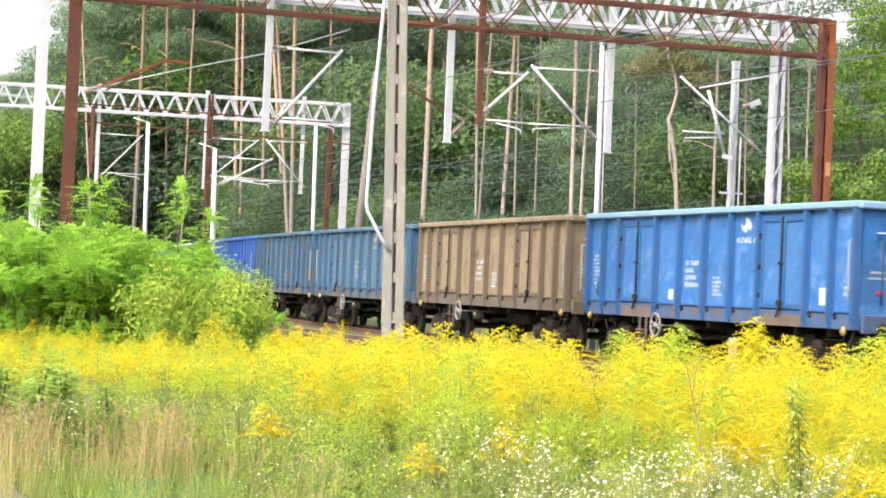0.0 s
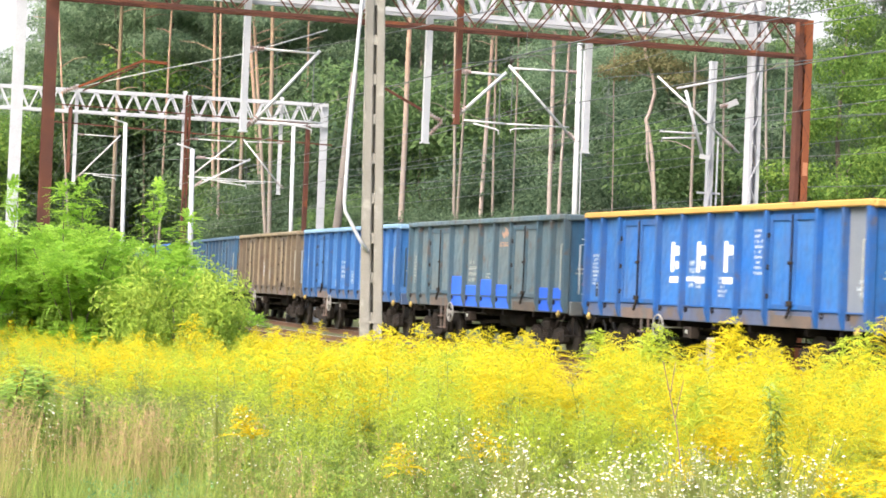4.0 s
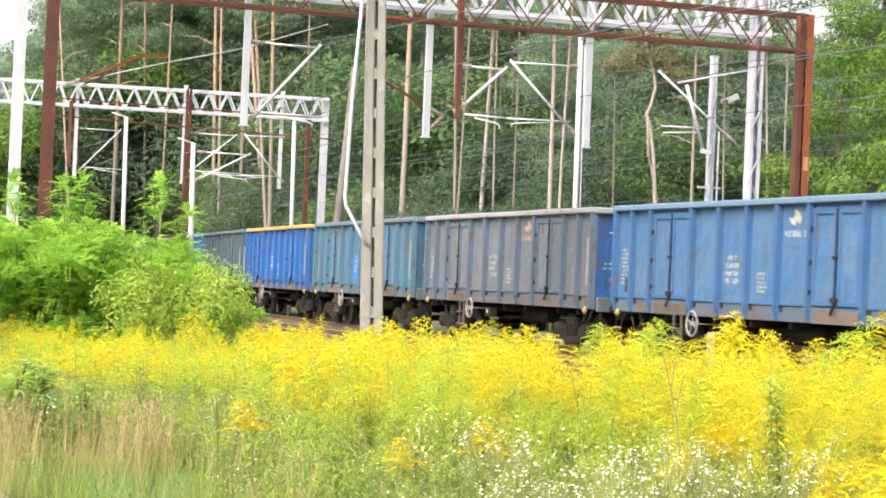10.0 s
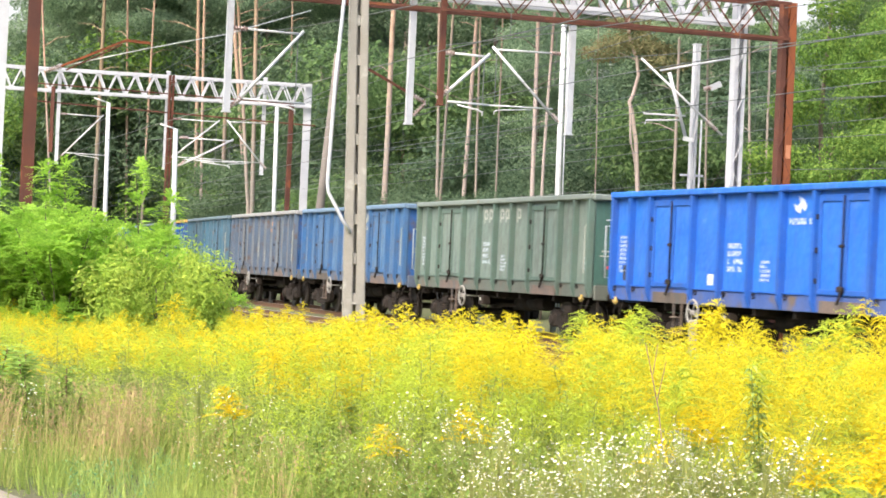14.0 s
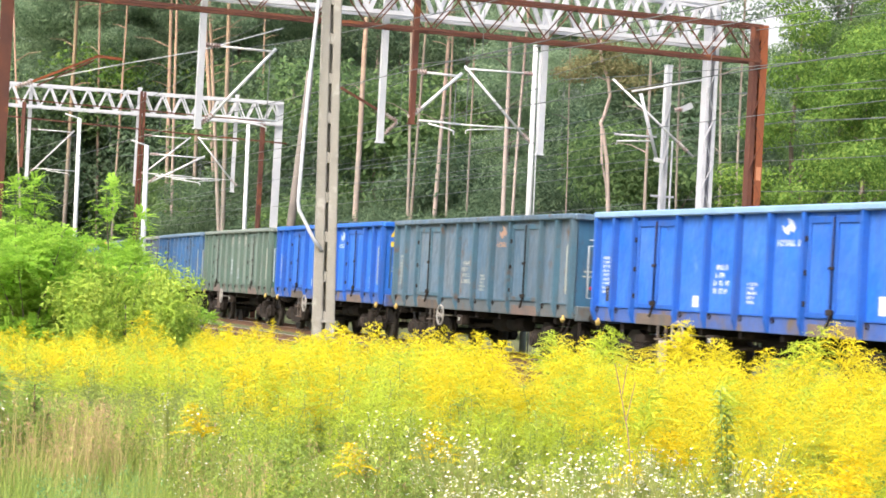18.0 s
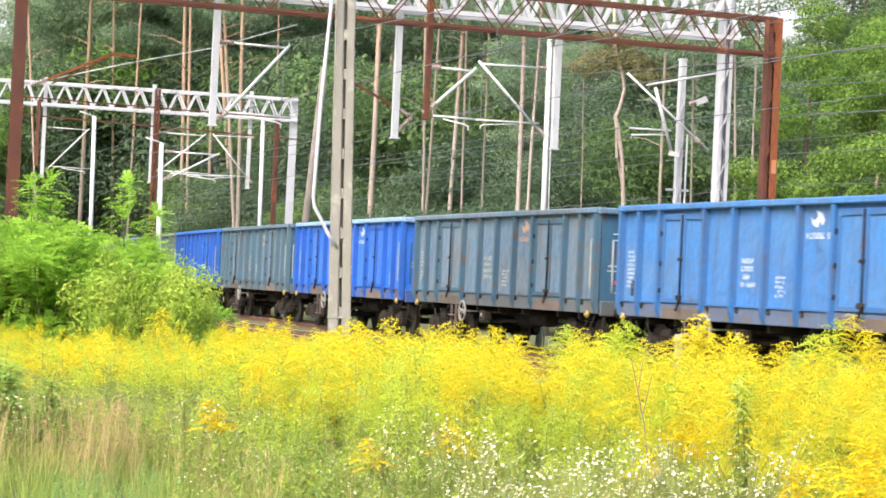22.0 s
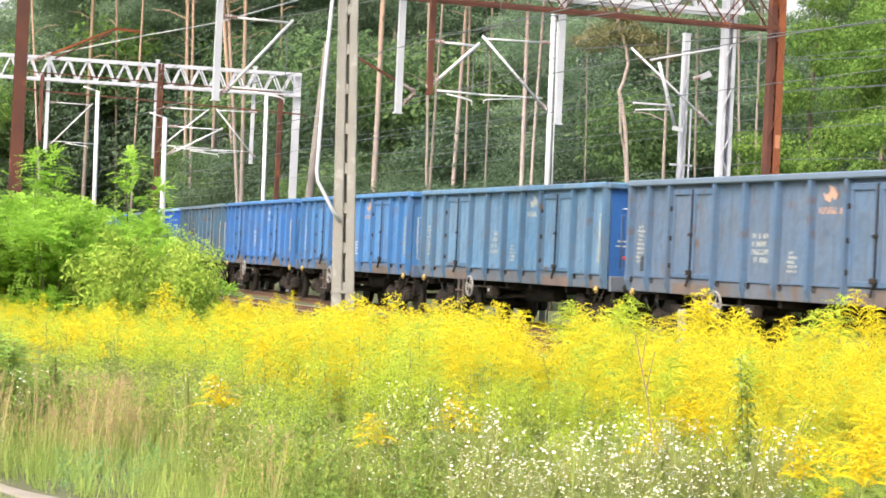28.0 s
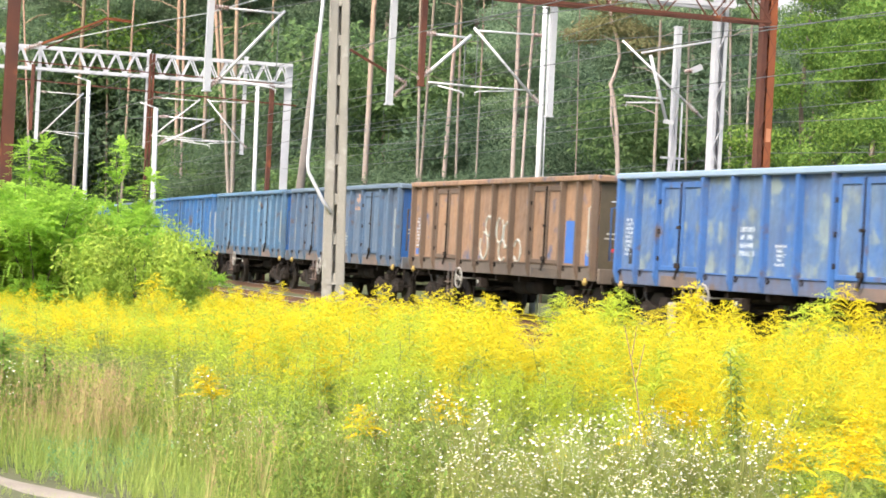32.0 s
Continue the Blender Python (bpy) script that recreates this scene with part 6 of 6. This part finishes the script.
def leaf_cloud(rng, blobs, n, size, flat=0.4, aspect=1.0):
    """Leaf triangles and quads spread over the shells of several blobs: (x, y, z, rx, ry, rz)."""
    blobs = np.array(blobs, float)
    wt = (blobs[:, 3] * blobs[:, 4] + blobs[:, 3] * blobs[:, 5]) ** 0.8
    k = rng.choice(len(blobs), n, p=wt / wt.sum())
    d = rng.normal(0, 1, (n, 3))
    d /= np.linalg.norm(d, axis=1, keepdims=True)
    r = rng.uniform(0.35, 1.0, (n, 1)) ** 0.45
    c = blobs[k, :3] + d * r * blobs[k, 3:] + rng.normal(0, 0.08, (n, 3))
    nrm = d * 0.75 + rng.normal(0, 0.42, (n, 3)) + [0, 0, flat]
    nrm /= np.linalg.norm(nrm, axis=1, keepdims=True)
    u = np.cross(nrm, rng.normal(0, 1, (n, 3)))
    u /= np.linalg.norm(u, axis=1, keepdims=True)
    v = np.cross(nrm, u)
    s = (size * rng.uniform(0.6, 1.35, (n, 1)))
    V = np.stack([c - u * s * aspect, c + v * s * 0.45, c + u * s * aspect, c - v * s * 0.45], 1)
    F = np.array([(0, 1, 2), (0, 2, 3)])[None] + (np.arange(n) * 4)[:, None, None]
    return V.reshape(-1, 3), F.reshape(-1, 3)


def frond_cloud(rng, n, blobs, leaf=0.062):
    """Pinnate fronds over the shells of blobs (x, y, z, rx, ry, rz), for the locust shrubs."""
    blobs = np.array(blobs, float)
    k = rng.integers(0, len(blobs), n)
    dd = rng.normal(0, 1, (n, 3))
    dd /= np.linalg.norm(dd, axis=1, keepdims=True)
    dd[:, 2] = np.where(dd[:, 2] < -0.3, -dd[:, 2], dd[:, 2])
    C = blobs[k, :3] + dd * rng.uniform(0.45, 1.0, (n, 1)) * blobs[k, 3:]
    g = Geo()
    for p, out in zip(C, dd):
        d = out * [1, 1, 0.3] + rng.normal(0, 0.4, 3) + [0, 0, 0.15]
        d /= np.linalg.norm(d)
        ln = rng.uniform(0.22, 0.38)
        sd = np.cross(d, (0, 0, 1))
        sd /= np.linalg.norm(sd)
        upv = np.cross(sd, d)
        m = 9
        V, F = [], []
        for j in range(m):
            u = (j + 0.6) / m
            c = p + d * ln * u - np.array([0, 0, 0.4 * ln * u * u])
            lw = leaf * (1.15 - 0.5 * abs(u - 0.45))
            for s in (-1, 1):
                e = sd * s + d * 0.35 + upv * rng.uniform(-0.35, 0.25)
                i = len(V)
                V += [c, c + e * lw * 0.5 + d * lw * 0.24, c + e * lw, c + e * lw * 0.5 - d * lw * 0.24]
                F += [(i, i + 1, i + 2), (i, i + 2, i + 3)]
        g.add(V, F, 0)
    return g.arrays()


def twig_tree(name, rng, trunk_pts, r0, r1, bark, crown, leaf_mat, label, category, limbs=(), group=""):
    t = thing(name, label, category, group)
    part("trunk", tube(B(), trunk_pts, r0, 9, r1), bark, t)
    for a, b, r in limbs:
        a, b = Vector(a), Vector(b)
        mid = (a + b) / 2 + Vector((0, 0, (b - a).length * 0.08))
        part("limb", tube(B(), [a, mid, b], r, 5, r * 0.35), bark, t)
    if crown:
        for V, F in crown:
            o = new("crown", tri_mesh("crown", V, F, [leaf_mat]))
            o.parent = t
    return t


def build_shrubs():
    rng = np.random.default_rng(21)
    V, F, M = frond_cloud(rng, 2300, [(rng.normal(0, 0.55), rng.normal(0, 0.5), z, rng.uniform(0.4, 0.65), rng.uniform(0.4, 0.6), rng.uniform(0.3, 0.45)) for z in np.linspace(0.35, 2.05, 15)])
    t = thing("locust_shrub", "bright green locust shrub with feathery leaves beside the track", "shrub", "locust shrubs")
    o = new("foliage", tri_mesh("foliage", V, F, [M_LOCUST]))
    o.parent = t
    for i in range(9):
        a = i * 2.4
        rr = 0.8
        part("stem", tube(B(), [(0.1 * math.cos(a), 0.1 * math.sin(a), 0), (0.35 * rr * math.cos(a), 0.35 * rr * math.sin(a), 1.0), (rr * math.cos(a), rr * math.sin(a), 2.1)], 0.025, 5, 0.008), M_BARK, t)
    spots = [(-7.3, 37.0, 1.0, 0), (-6.2, 36.4, 1.0, 70), (-5.2, 36.8, 0.92, 140), (-8.3, 38.0, 1.05, 200), (-6.7, 38.2, 1.05, 250), (-4.3, 37.2, 0.74, 300), (-5.4, 38.4, 0.95, 30), (-9.3, 37.5, 1.05, 110), (-3.75, 37.6, 0.55, 20), (-7.9, 36.2, 0.8, 290)]
    for x, y, s, r in spots:
        c = copy_thing(t, pose(x, y, float(ground_z(x, y)) - 0.05, 0, 0, r))
        c.scale = (s, s, s * (1.0 if s > 0.8 else 0.95))
    for o in [*t.children_recursive, t]:
        bpy.data.objects.remove(o)
    blobs = [(rng.normal(0, 0.6), rng.normal(0, 0.4), rng.uniform(0.3, 1.45), rng.uniform(0.14, 0.38), rng.uniform(0.14, 0.38), rng.uniform(0.18, 0.42)) for _ in range(20)]
    pale = twig_tree("pale_shrub", rng, [(0, 0, -0.1), (0.05, 0, 0.6), (0, 0, 1.2)], 0.03, 0.01, M_BARK, [leaf_cloud(rng, blobs, 5600, 0.033, 0.5, 1.4)], M_PALE, "low yellow-green shrub in front of the locusts", "shrub", [((0, 0, 0.3), (0.5, 0, 1.1), 0.015), ((0, 0, 0.3), (-0.5, 0.1, 1.0), 0.015)])
    pale.matrix_basis = pose(-4.45, 35.0, -0.2)
    for x, y, r, s in ((-4.95, 34.8, 120, 0.75), (-3.8, 35.3, 60, 0.8), (-4.35, 35.4, 200, 1.2)):
        c = copy_thing(pale, pose(x, y, -0.25, 0, 0, r))
        c.scale = (s * 0.65, s * 0.65, s)
    # upright leafy shoots over the shrubs
    V, F, M = frond_cloud(rng, 60, [(0, 0, 0.2, 0.2, 0.2, 0.3), (0, 0, 0.6, 0.1, 0.1, 0.3), (0.1, 0, 0.85, 0.06, 0.06, 0.2)])
    sh = thing("locust_shoot", "upright feathery locust shoot above the shrubs", "shrub", "locust shrubs")
    o = new("foliage", tri_mesh("foliage", V, F, [M_LOCUST]))
    o.parent = sh
    part("stem", tube(B(), [(0, 0, -2.2), (0, 0, 0.9)], 0.018, 5, 0.006), M_BARK, sh)
    for x, y, z in ((-6.25, 36.9, 2.0), (-5.05, 37.0, 2.0), (-7.5, 37.2, 1.95), (-8.3, 37.4, 1.8), (-4.6, 37.3, 1.5), (-6.6, 37.0, 1.9)):
        copy_thing(sh, pose(x, y, z, 4, -5, x * 70))
    for o in [*sh.children_recursive, sh]:
        bpy.data.objects.remove(o)


build_shrubs()


def clear(b, d, gap=5.0):
    """Distance along a bearing, not nearer than the strip behind the train."""
    while float(lateral(b * d, d)) > -gap and d < 200:
        d += 1.0
    return d


def build_forest():
    rng = np.random.default_rng(31)
    # pines whose trunks stand out behind the train: bearing at 4 m up, distance, foot offset, girth
    pines = [(-33.4, 190, -0.09, 0.10), (-30.1, 192, 0.003, 0.21), (-28.1, 198, -0.037, 0.13), (-20.58, 186, -0.034, 0.19), (-18.17, 168, -0.035, 0.13), (-17.1, 173, -0.011, 0.18),
             (-14.43, 166, -0.107, 0.17), (-12.34, 143, -0.088, 0.13), (-11.93, 140, -0.021, 0.16), (-11.62, 170, -0.03, 0.09), (-3.05, 119, 0.002, 0.17), (-0.04, 93, 0.023, 0.07),
             (-0.14, 100, -0.027, 0.08), (1.14, 110, 0.035, 0.12), (1.68, 106, -0.025, 0.07), (2.52, 101, -0.012, 0.055), (3.53, 85, -0.01, 0.10), (3.87, 85, 0.008, 0.07),
             (8.1, 76, -0.015, 0.065), (8.69, 72, -0.02, 0.045), (10.1, 72, -0.026, 0.05), (10.62, 72, -0.015, 0.05), (6.19, 88, -0.02, 0.03), (-26.2, 194, 0.01, 0.12)]
    for x, y, lean, r in pines:
        h = rng.uniform(0.215, 0.25) * y
        z0 = float(ground_z(x, y)) - 0.2
        wob = rng.normal(0, 0.10, (7, 2)).cumsum(0) * 0.6
        pts = [(x + lean * (z0 + h * u - 4) + wob[i, 0] * u, y + wob[i, 1] * u, z0 + h * u) for i, u in enumerate(np.linspace(0, 1, 7))]
        k = y / 90
        crown_c = [(pts[6][0] + rng.normal(0, 1.1 * k), pts[6][1] + rng.normal(0, 0.9), z0 + h * u, k * rng.uniform(1.0, 1.9), k * rng.uniform(1.0, 1.9), k * rng.uniform(0.35, 0.6)) for u in np.linspace(0.62, 1.0, 9)]
        limbs = []
        for u in (0.42, 0.5, 0.58, 0.66, 0.74, 0.82, 0.9):
            a = rng.uniform(0, 6.28)
            j = int(u * 6)
            p = Vector(pts[j]).lerp(Vector(pts[j + 1]), u * 6 - j)
            limbs.append((p, p + Vector((math.cos(a), math.sin(a), 0.25)) * rng.uniform(0.6, 1.7) * k, 0.026 * k))
        twig_tree("pine_tree", rng, pts, r, r * 0.6, M_BARK_PINE, [leaf_cloud(rng, crown_c, 4600, 0.075 * k, 0.5, 1.3)], M_PINE, "tall pine with bare orange-brown trunk in the forest edge", "pine tree", limbs, "pines of the forest edge")
    # one crooked, forked pine
    d = clear(0.089, 78, 6.0)
    pts = [(b * d, d, CAM_Z + e * d) for b, e in ((0.091, -0.025), (0.0893, 0.0407), (0.0876, 0.0624), (0.0851, 0.0765), (0.0838, 0.0808), (0.0853, 0.0842), (0.0874, 0.0933), (0.0861, 0.1009), (0.0823, 0.1111), (0.081, 0.13))]
    brown = [(b * d, d + rng.normal(0, 0.8), CAM_Z + e * d, 0.9, 0.9, 0.3) for b, e in ((0.072, 0.103), (0.079, 0.108), (0.087, 0.109), (0.094, 0.105), (0.1, 0.098), (0.083, 0.118), (0.092, 0.116))]
    twig_tree("pine_tree", rng, pts, 0.085, 0.05, M_BARK_PINE, [leaf_cloud(rng, brown, 4200, 0.06, 0.4, 1.4)], M_PINE_BROWN, "crooked forked pine with bare twisted trunk and browning crown", "pine tree",
              [((0.0893 * d, d, CAM_Z + 0.043 * d), (0.0852 * d, d - 0.1, CAM_Z + 0.0623 * d), 0.06), ((0.0852 * d, d - 0.1, CAM_Z + 0.062 * d), (0.0836 * d, d, CAM_Z + 0.0812 * d), 0.05),
               ((0.0861 * d, d, CAM_Z + 0.1 * d), (0.1 * d, d, CAM_Z + 0.099 * d), 0.03), ((0.0861 * d, d, CAM_Z + 0.1 * d), (0.072 * d, d, CAM_Z + 0.103 * d), 0.03)], "pines of the forest edge")
    # understorey shrubs, shared crowns
    protos = []
    for k in range(4):
        blobs = [(rng.normal(0, 0.9), rng.normal(0, 0.8), rng.uniform(0.8, 3.6), rng.uniform(0.5, 1.1), rng.uniform(0.5, 1.0), rng.uniform(0.3, 0.6)) for _ in range(15)]
        crown = leaf_cloud(rng, blobs, 17000, 0.048, 0.6, 1.0)
        p = twig_tree("young_tree", rng, [(0, 0, -0.2), (0.1, 0, 1.5), (0, 0.1, 3.2)], 0.05, 0.02, M_BARK, [crown], M_OAK_LIGHT if k == 0 else M_OAK_MID if k == 1 else M_OAK, "leafy young broad-leaved tree under the pines", "young tree",
                      [((0, 0, 1.0), (0.8, 0.2, 2.2), 0.02), ((0.05, 0, 1.4), (-0.7, 0.3, 2.8), 0.02)], "undergrowth")
        protos.append(p)
    for i in range(120):
        b = -0.215 + 0.44 * (i * 0.6180339 % 1.0)
        if i >= 60 and b > -0.02 and i % 3:
            continue
        d = clear(b, 66, rng.uniform(7, 16) if i < 60 else rng.uniform(15, 27))
        d = d if d < 199 else rng.uniform(200, 209)
        s = rng.uniform(0.8, 1.4) * d / 85 * (1.0 if i < 60 else rng.uniform(1.4, 2.2))
        c = copy_thing(protos[(1, 2, 3, 2)[i % 4] if b > -0.05 else (1, 2, 0, 1, 3, 2)[i % 6]], pose(b * d, d, float(ground_z(b * d, d)), 0, 0, rng.uniform(0, 360)))
        c.scale = (s, s, s)
    for p in protos:
        for o in [*p.children_recursive, p]:
            bpy.data.objects.remove(o)
    # dense trees farther in
    protos = []
    for k in range(4):
        h = (15, 17, 19, 16)[k]
        blobs = [(rng.normal(0, 1.5), rng.normal(0, 1.3), h * rng.uniform(0.25, 1.0), rng.uniform(1.0, 2.1), rng.uniform(1.0, 1.9), rng.uniform(0.35, 0.75)) for _ in range(30)]
        crown = leaf_cloud(rng, blobs, 32000, 0.075, 0.5, 1.2)
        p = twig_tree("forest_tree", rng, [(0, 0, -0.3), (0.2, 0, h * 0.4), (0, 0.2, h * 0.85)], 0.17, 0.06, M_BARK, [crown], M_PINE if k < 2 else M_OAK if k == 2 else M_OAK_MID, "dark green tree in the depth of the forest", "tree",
                      [((0.1, 0, h * u), (1.6 * math.cos(u * 20), 1.6 * math.sin(u * 20), h * u + 0.7), 0.04) for u in (0.3, 0.42, 0.55, 0.68)], "trees in the forest")
        protos.append(p)
    for i in range(104):
        row = i // 26
        b = -0.25 + 0.52 * (i % 26 + rng.uniform(0, 1)) / 26
        d = clear(b, 70, (26, 36, 46, 60)[row] + rng.uniform(-5, 6))
        d = d if d < 199 else 212 + 13 * row + rng.uniform(-4, 6)
        k = rng.uniform(0.85, 1.15) * max(1.0, d / 115) * (0.5 if b < -0.183 else 0.9 if b < -0.165 else 0.78 if b > 0.15 else 0.92 if b > 0.03 else 1.12) * (1.0 if row < 2 or b > 0.03 else 1.15)
        c = copy_thing(protos[int(rng.integers(0, 4 if b > -0.03 else 2))], pose(b * d, d, float(ground_z(b * d, d)), 0, 0, rng.uniform(0, 360)))
        c.scale = (k, k, k)
    for p in protos:
        for o in [*p.children_recursive, p]:
            bpy.data.objects.remove(o)
    # bright broad-leaved trees by the right-hand portal leg
    for x, y, h, light in ((12.9, 63, 10.5, 1), (15.2, 66, 12.5, 1), (11.9, 69, 11.5, 1), (14.2, 73, 13, 0), (17.5, 70, 13, 1), (12.3, 60.5, 6, 1), (13.6, 61, 9, 1)):
        blobs = [(rng.normal(0, 1.1), rng.normal(0, 1.0), h * rng.uniform(0.12, 1.0), rng.uniform(0.5, 1.1), rng.uniform(0.5, 1.0), rng.uniform(0.4, 0.8)) for _ in range(int(h * 2.4))]
        V, F = leaf_cloud(rng, blobs, int(h * 2700), 0.062, 0.35, 1.0)
        z0 = float(ground_z(x, y))
        t = twig_tree("broadleaf_tree", rng, [(0, 0, -0.3), (0.15, 0, h * 0.3), (-0.1, 0.1, h * 0.6), (0.1, 0, h * 0.9)], 0.14, 0.04, M_BARK, [(V, F)], M_OAK_LIGHT if light else M_OAK_MID, "bright green broad-leaved tree at the forest edge", "tree",
                      [((0.1, 0, h * u), (1.4 * math.cos(u * 25), 1.4 * math.sin(u * 25), h * u + 0.9), 0.04) for u in (0.2, 0.35, 0.5, 0.62, 0.75)], "broad-leaved trees")
        t.matrix_basis = pose(x, y, z0)
    # deep woods behind everything, their leaf colour paled to imitate haze
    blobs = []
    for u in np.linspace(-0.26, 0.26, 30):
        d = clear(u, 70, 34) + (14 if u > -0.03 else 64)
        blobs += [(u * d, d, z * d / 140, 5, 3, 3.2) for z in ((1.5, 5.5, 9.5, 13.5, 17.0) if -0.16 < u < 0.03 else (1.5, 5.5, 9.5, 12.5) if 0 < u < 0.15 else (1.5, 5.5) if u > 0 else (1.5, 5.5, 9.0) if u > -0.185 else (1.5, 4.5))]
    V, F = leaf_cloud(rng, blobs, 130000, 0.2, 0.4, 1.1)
    tagged(new("deep_woods", tri_mesh("deep_woods", V, F, [M_DEEP_HAZED])), "closed woods behind the forest edge, distance haze put into the leaf colour", "woods", kind="stuff")


build_forest()


def build_sky_backdrop():
    """White overcast sky low over the woods."""
    m = bpy.data.materials.new("bright_cloud")
    m.use_nodes = True
    nt = m.node_tree
    e = nt.nodes.new("ShaderNodeEmission")
    e.inputs["Color"].default_value = (0.97, 0.985, 1.0, 1)
    e.inputs["Strength"].default_value = 0.42
    nt.links.new(e.outputs[0], nt.nodes["Material Output"].inputs["Surface"])
    bm = B()
    rows = []
    for i in range(25):
        a = radians(-30 + 60 * i / 24)
        rows.append([bm.verts.new((460 * math.sin(a), 460 * math.cos(a), z)) for z in (-8, 130)])
    for p, q in zip(rows, rows[1:]):
        bm.faces.new((p[0], q[0], q[1], p[1]))
    tagged(part("backdrop", bm, m), "plain white overcast sky beyond the woods", "sky", kind="structure")


build_sky_backdrop()


# ---- motion of the train ----
def motions():
    first = None
    rows_w = []
    t, dt = 0.0, 1 / 15
    n = round(32.0 / dt)
    for k in range(n + 1):
        t = k * dt
        a = (travelled(t) - travelled(0)) / 0.46
        rows_w.append((t, Matrix.Rotation(a, 4, "Y")))
    rows_s = [k for k in range(0, 33)]
    for i, w in WAGONS.items():
        rows = []
        for t in rows_s:
            s = travelled(t) + (6 - i) * PITCH + BODY_L / 2
            x, y, h = lane(s)
            rows.append((t, pose(x, y, 0, 0, 0, 90 + math.degrees(h))))
        walk(w, rows)
        for o in w.children_recursive:
            if o.name.split(".")[0] == "wheelset":
                if first is None:
                    first = o
                    walk(o, rows_w)
                else:
                    o.rotation_mode = "QUATERNION"
                    o.animation_data_create()
                    o.animation_data.action = first.animation_data.action
                    o.animation_data.action_slot = first.animation_data.action_slot


motions()
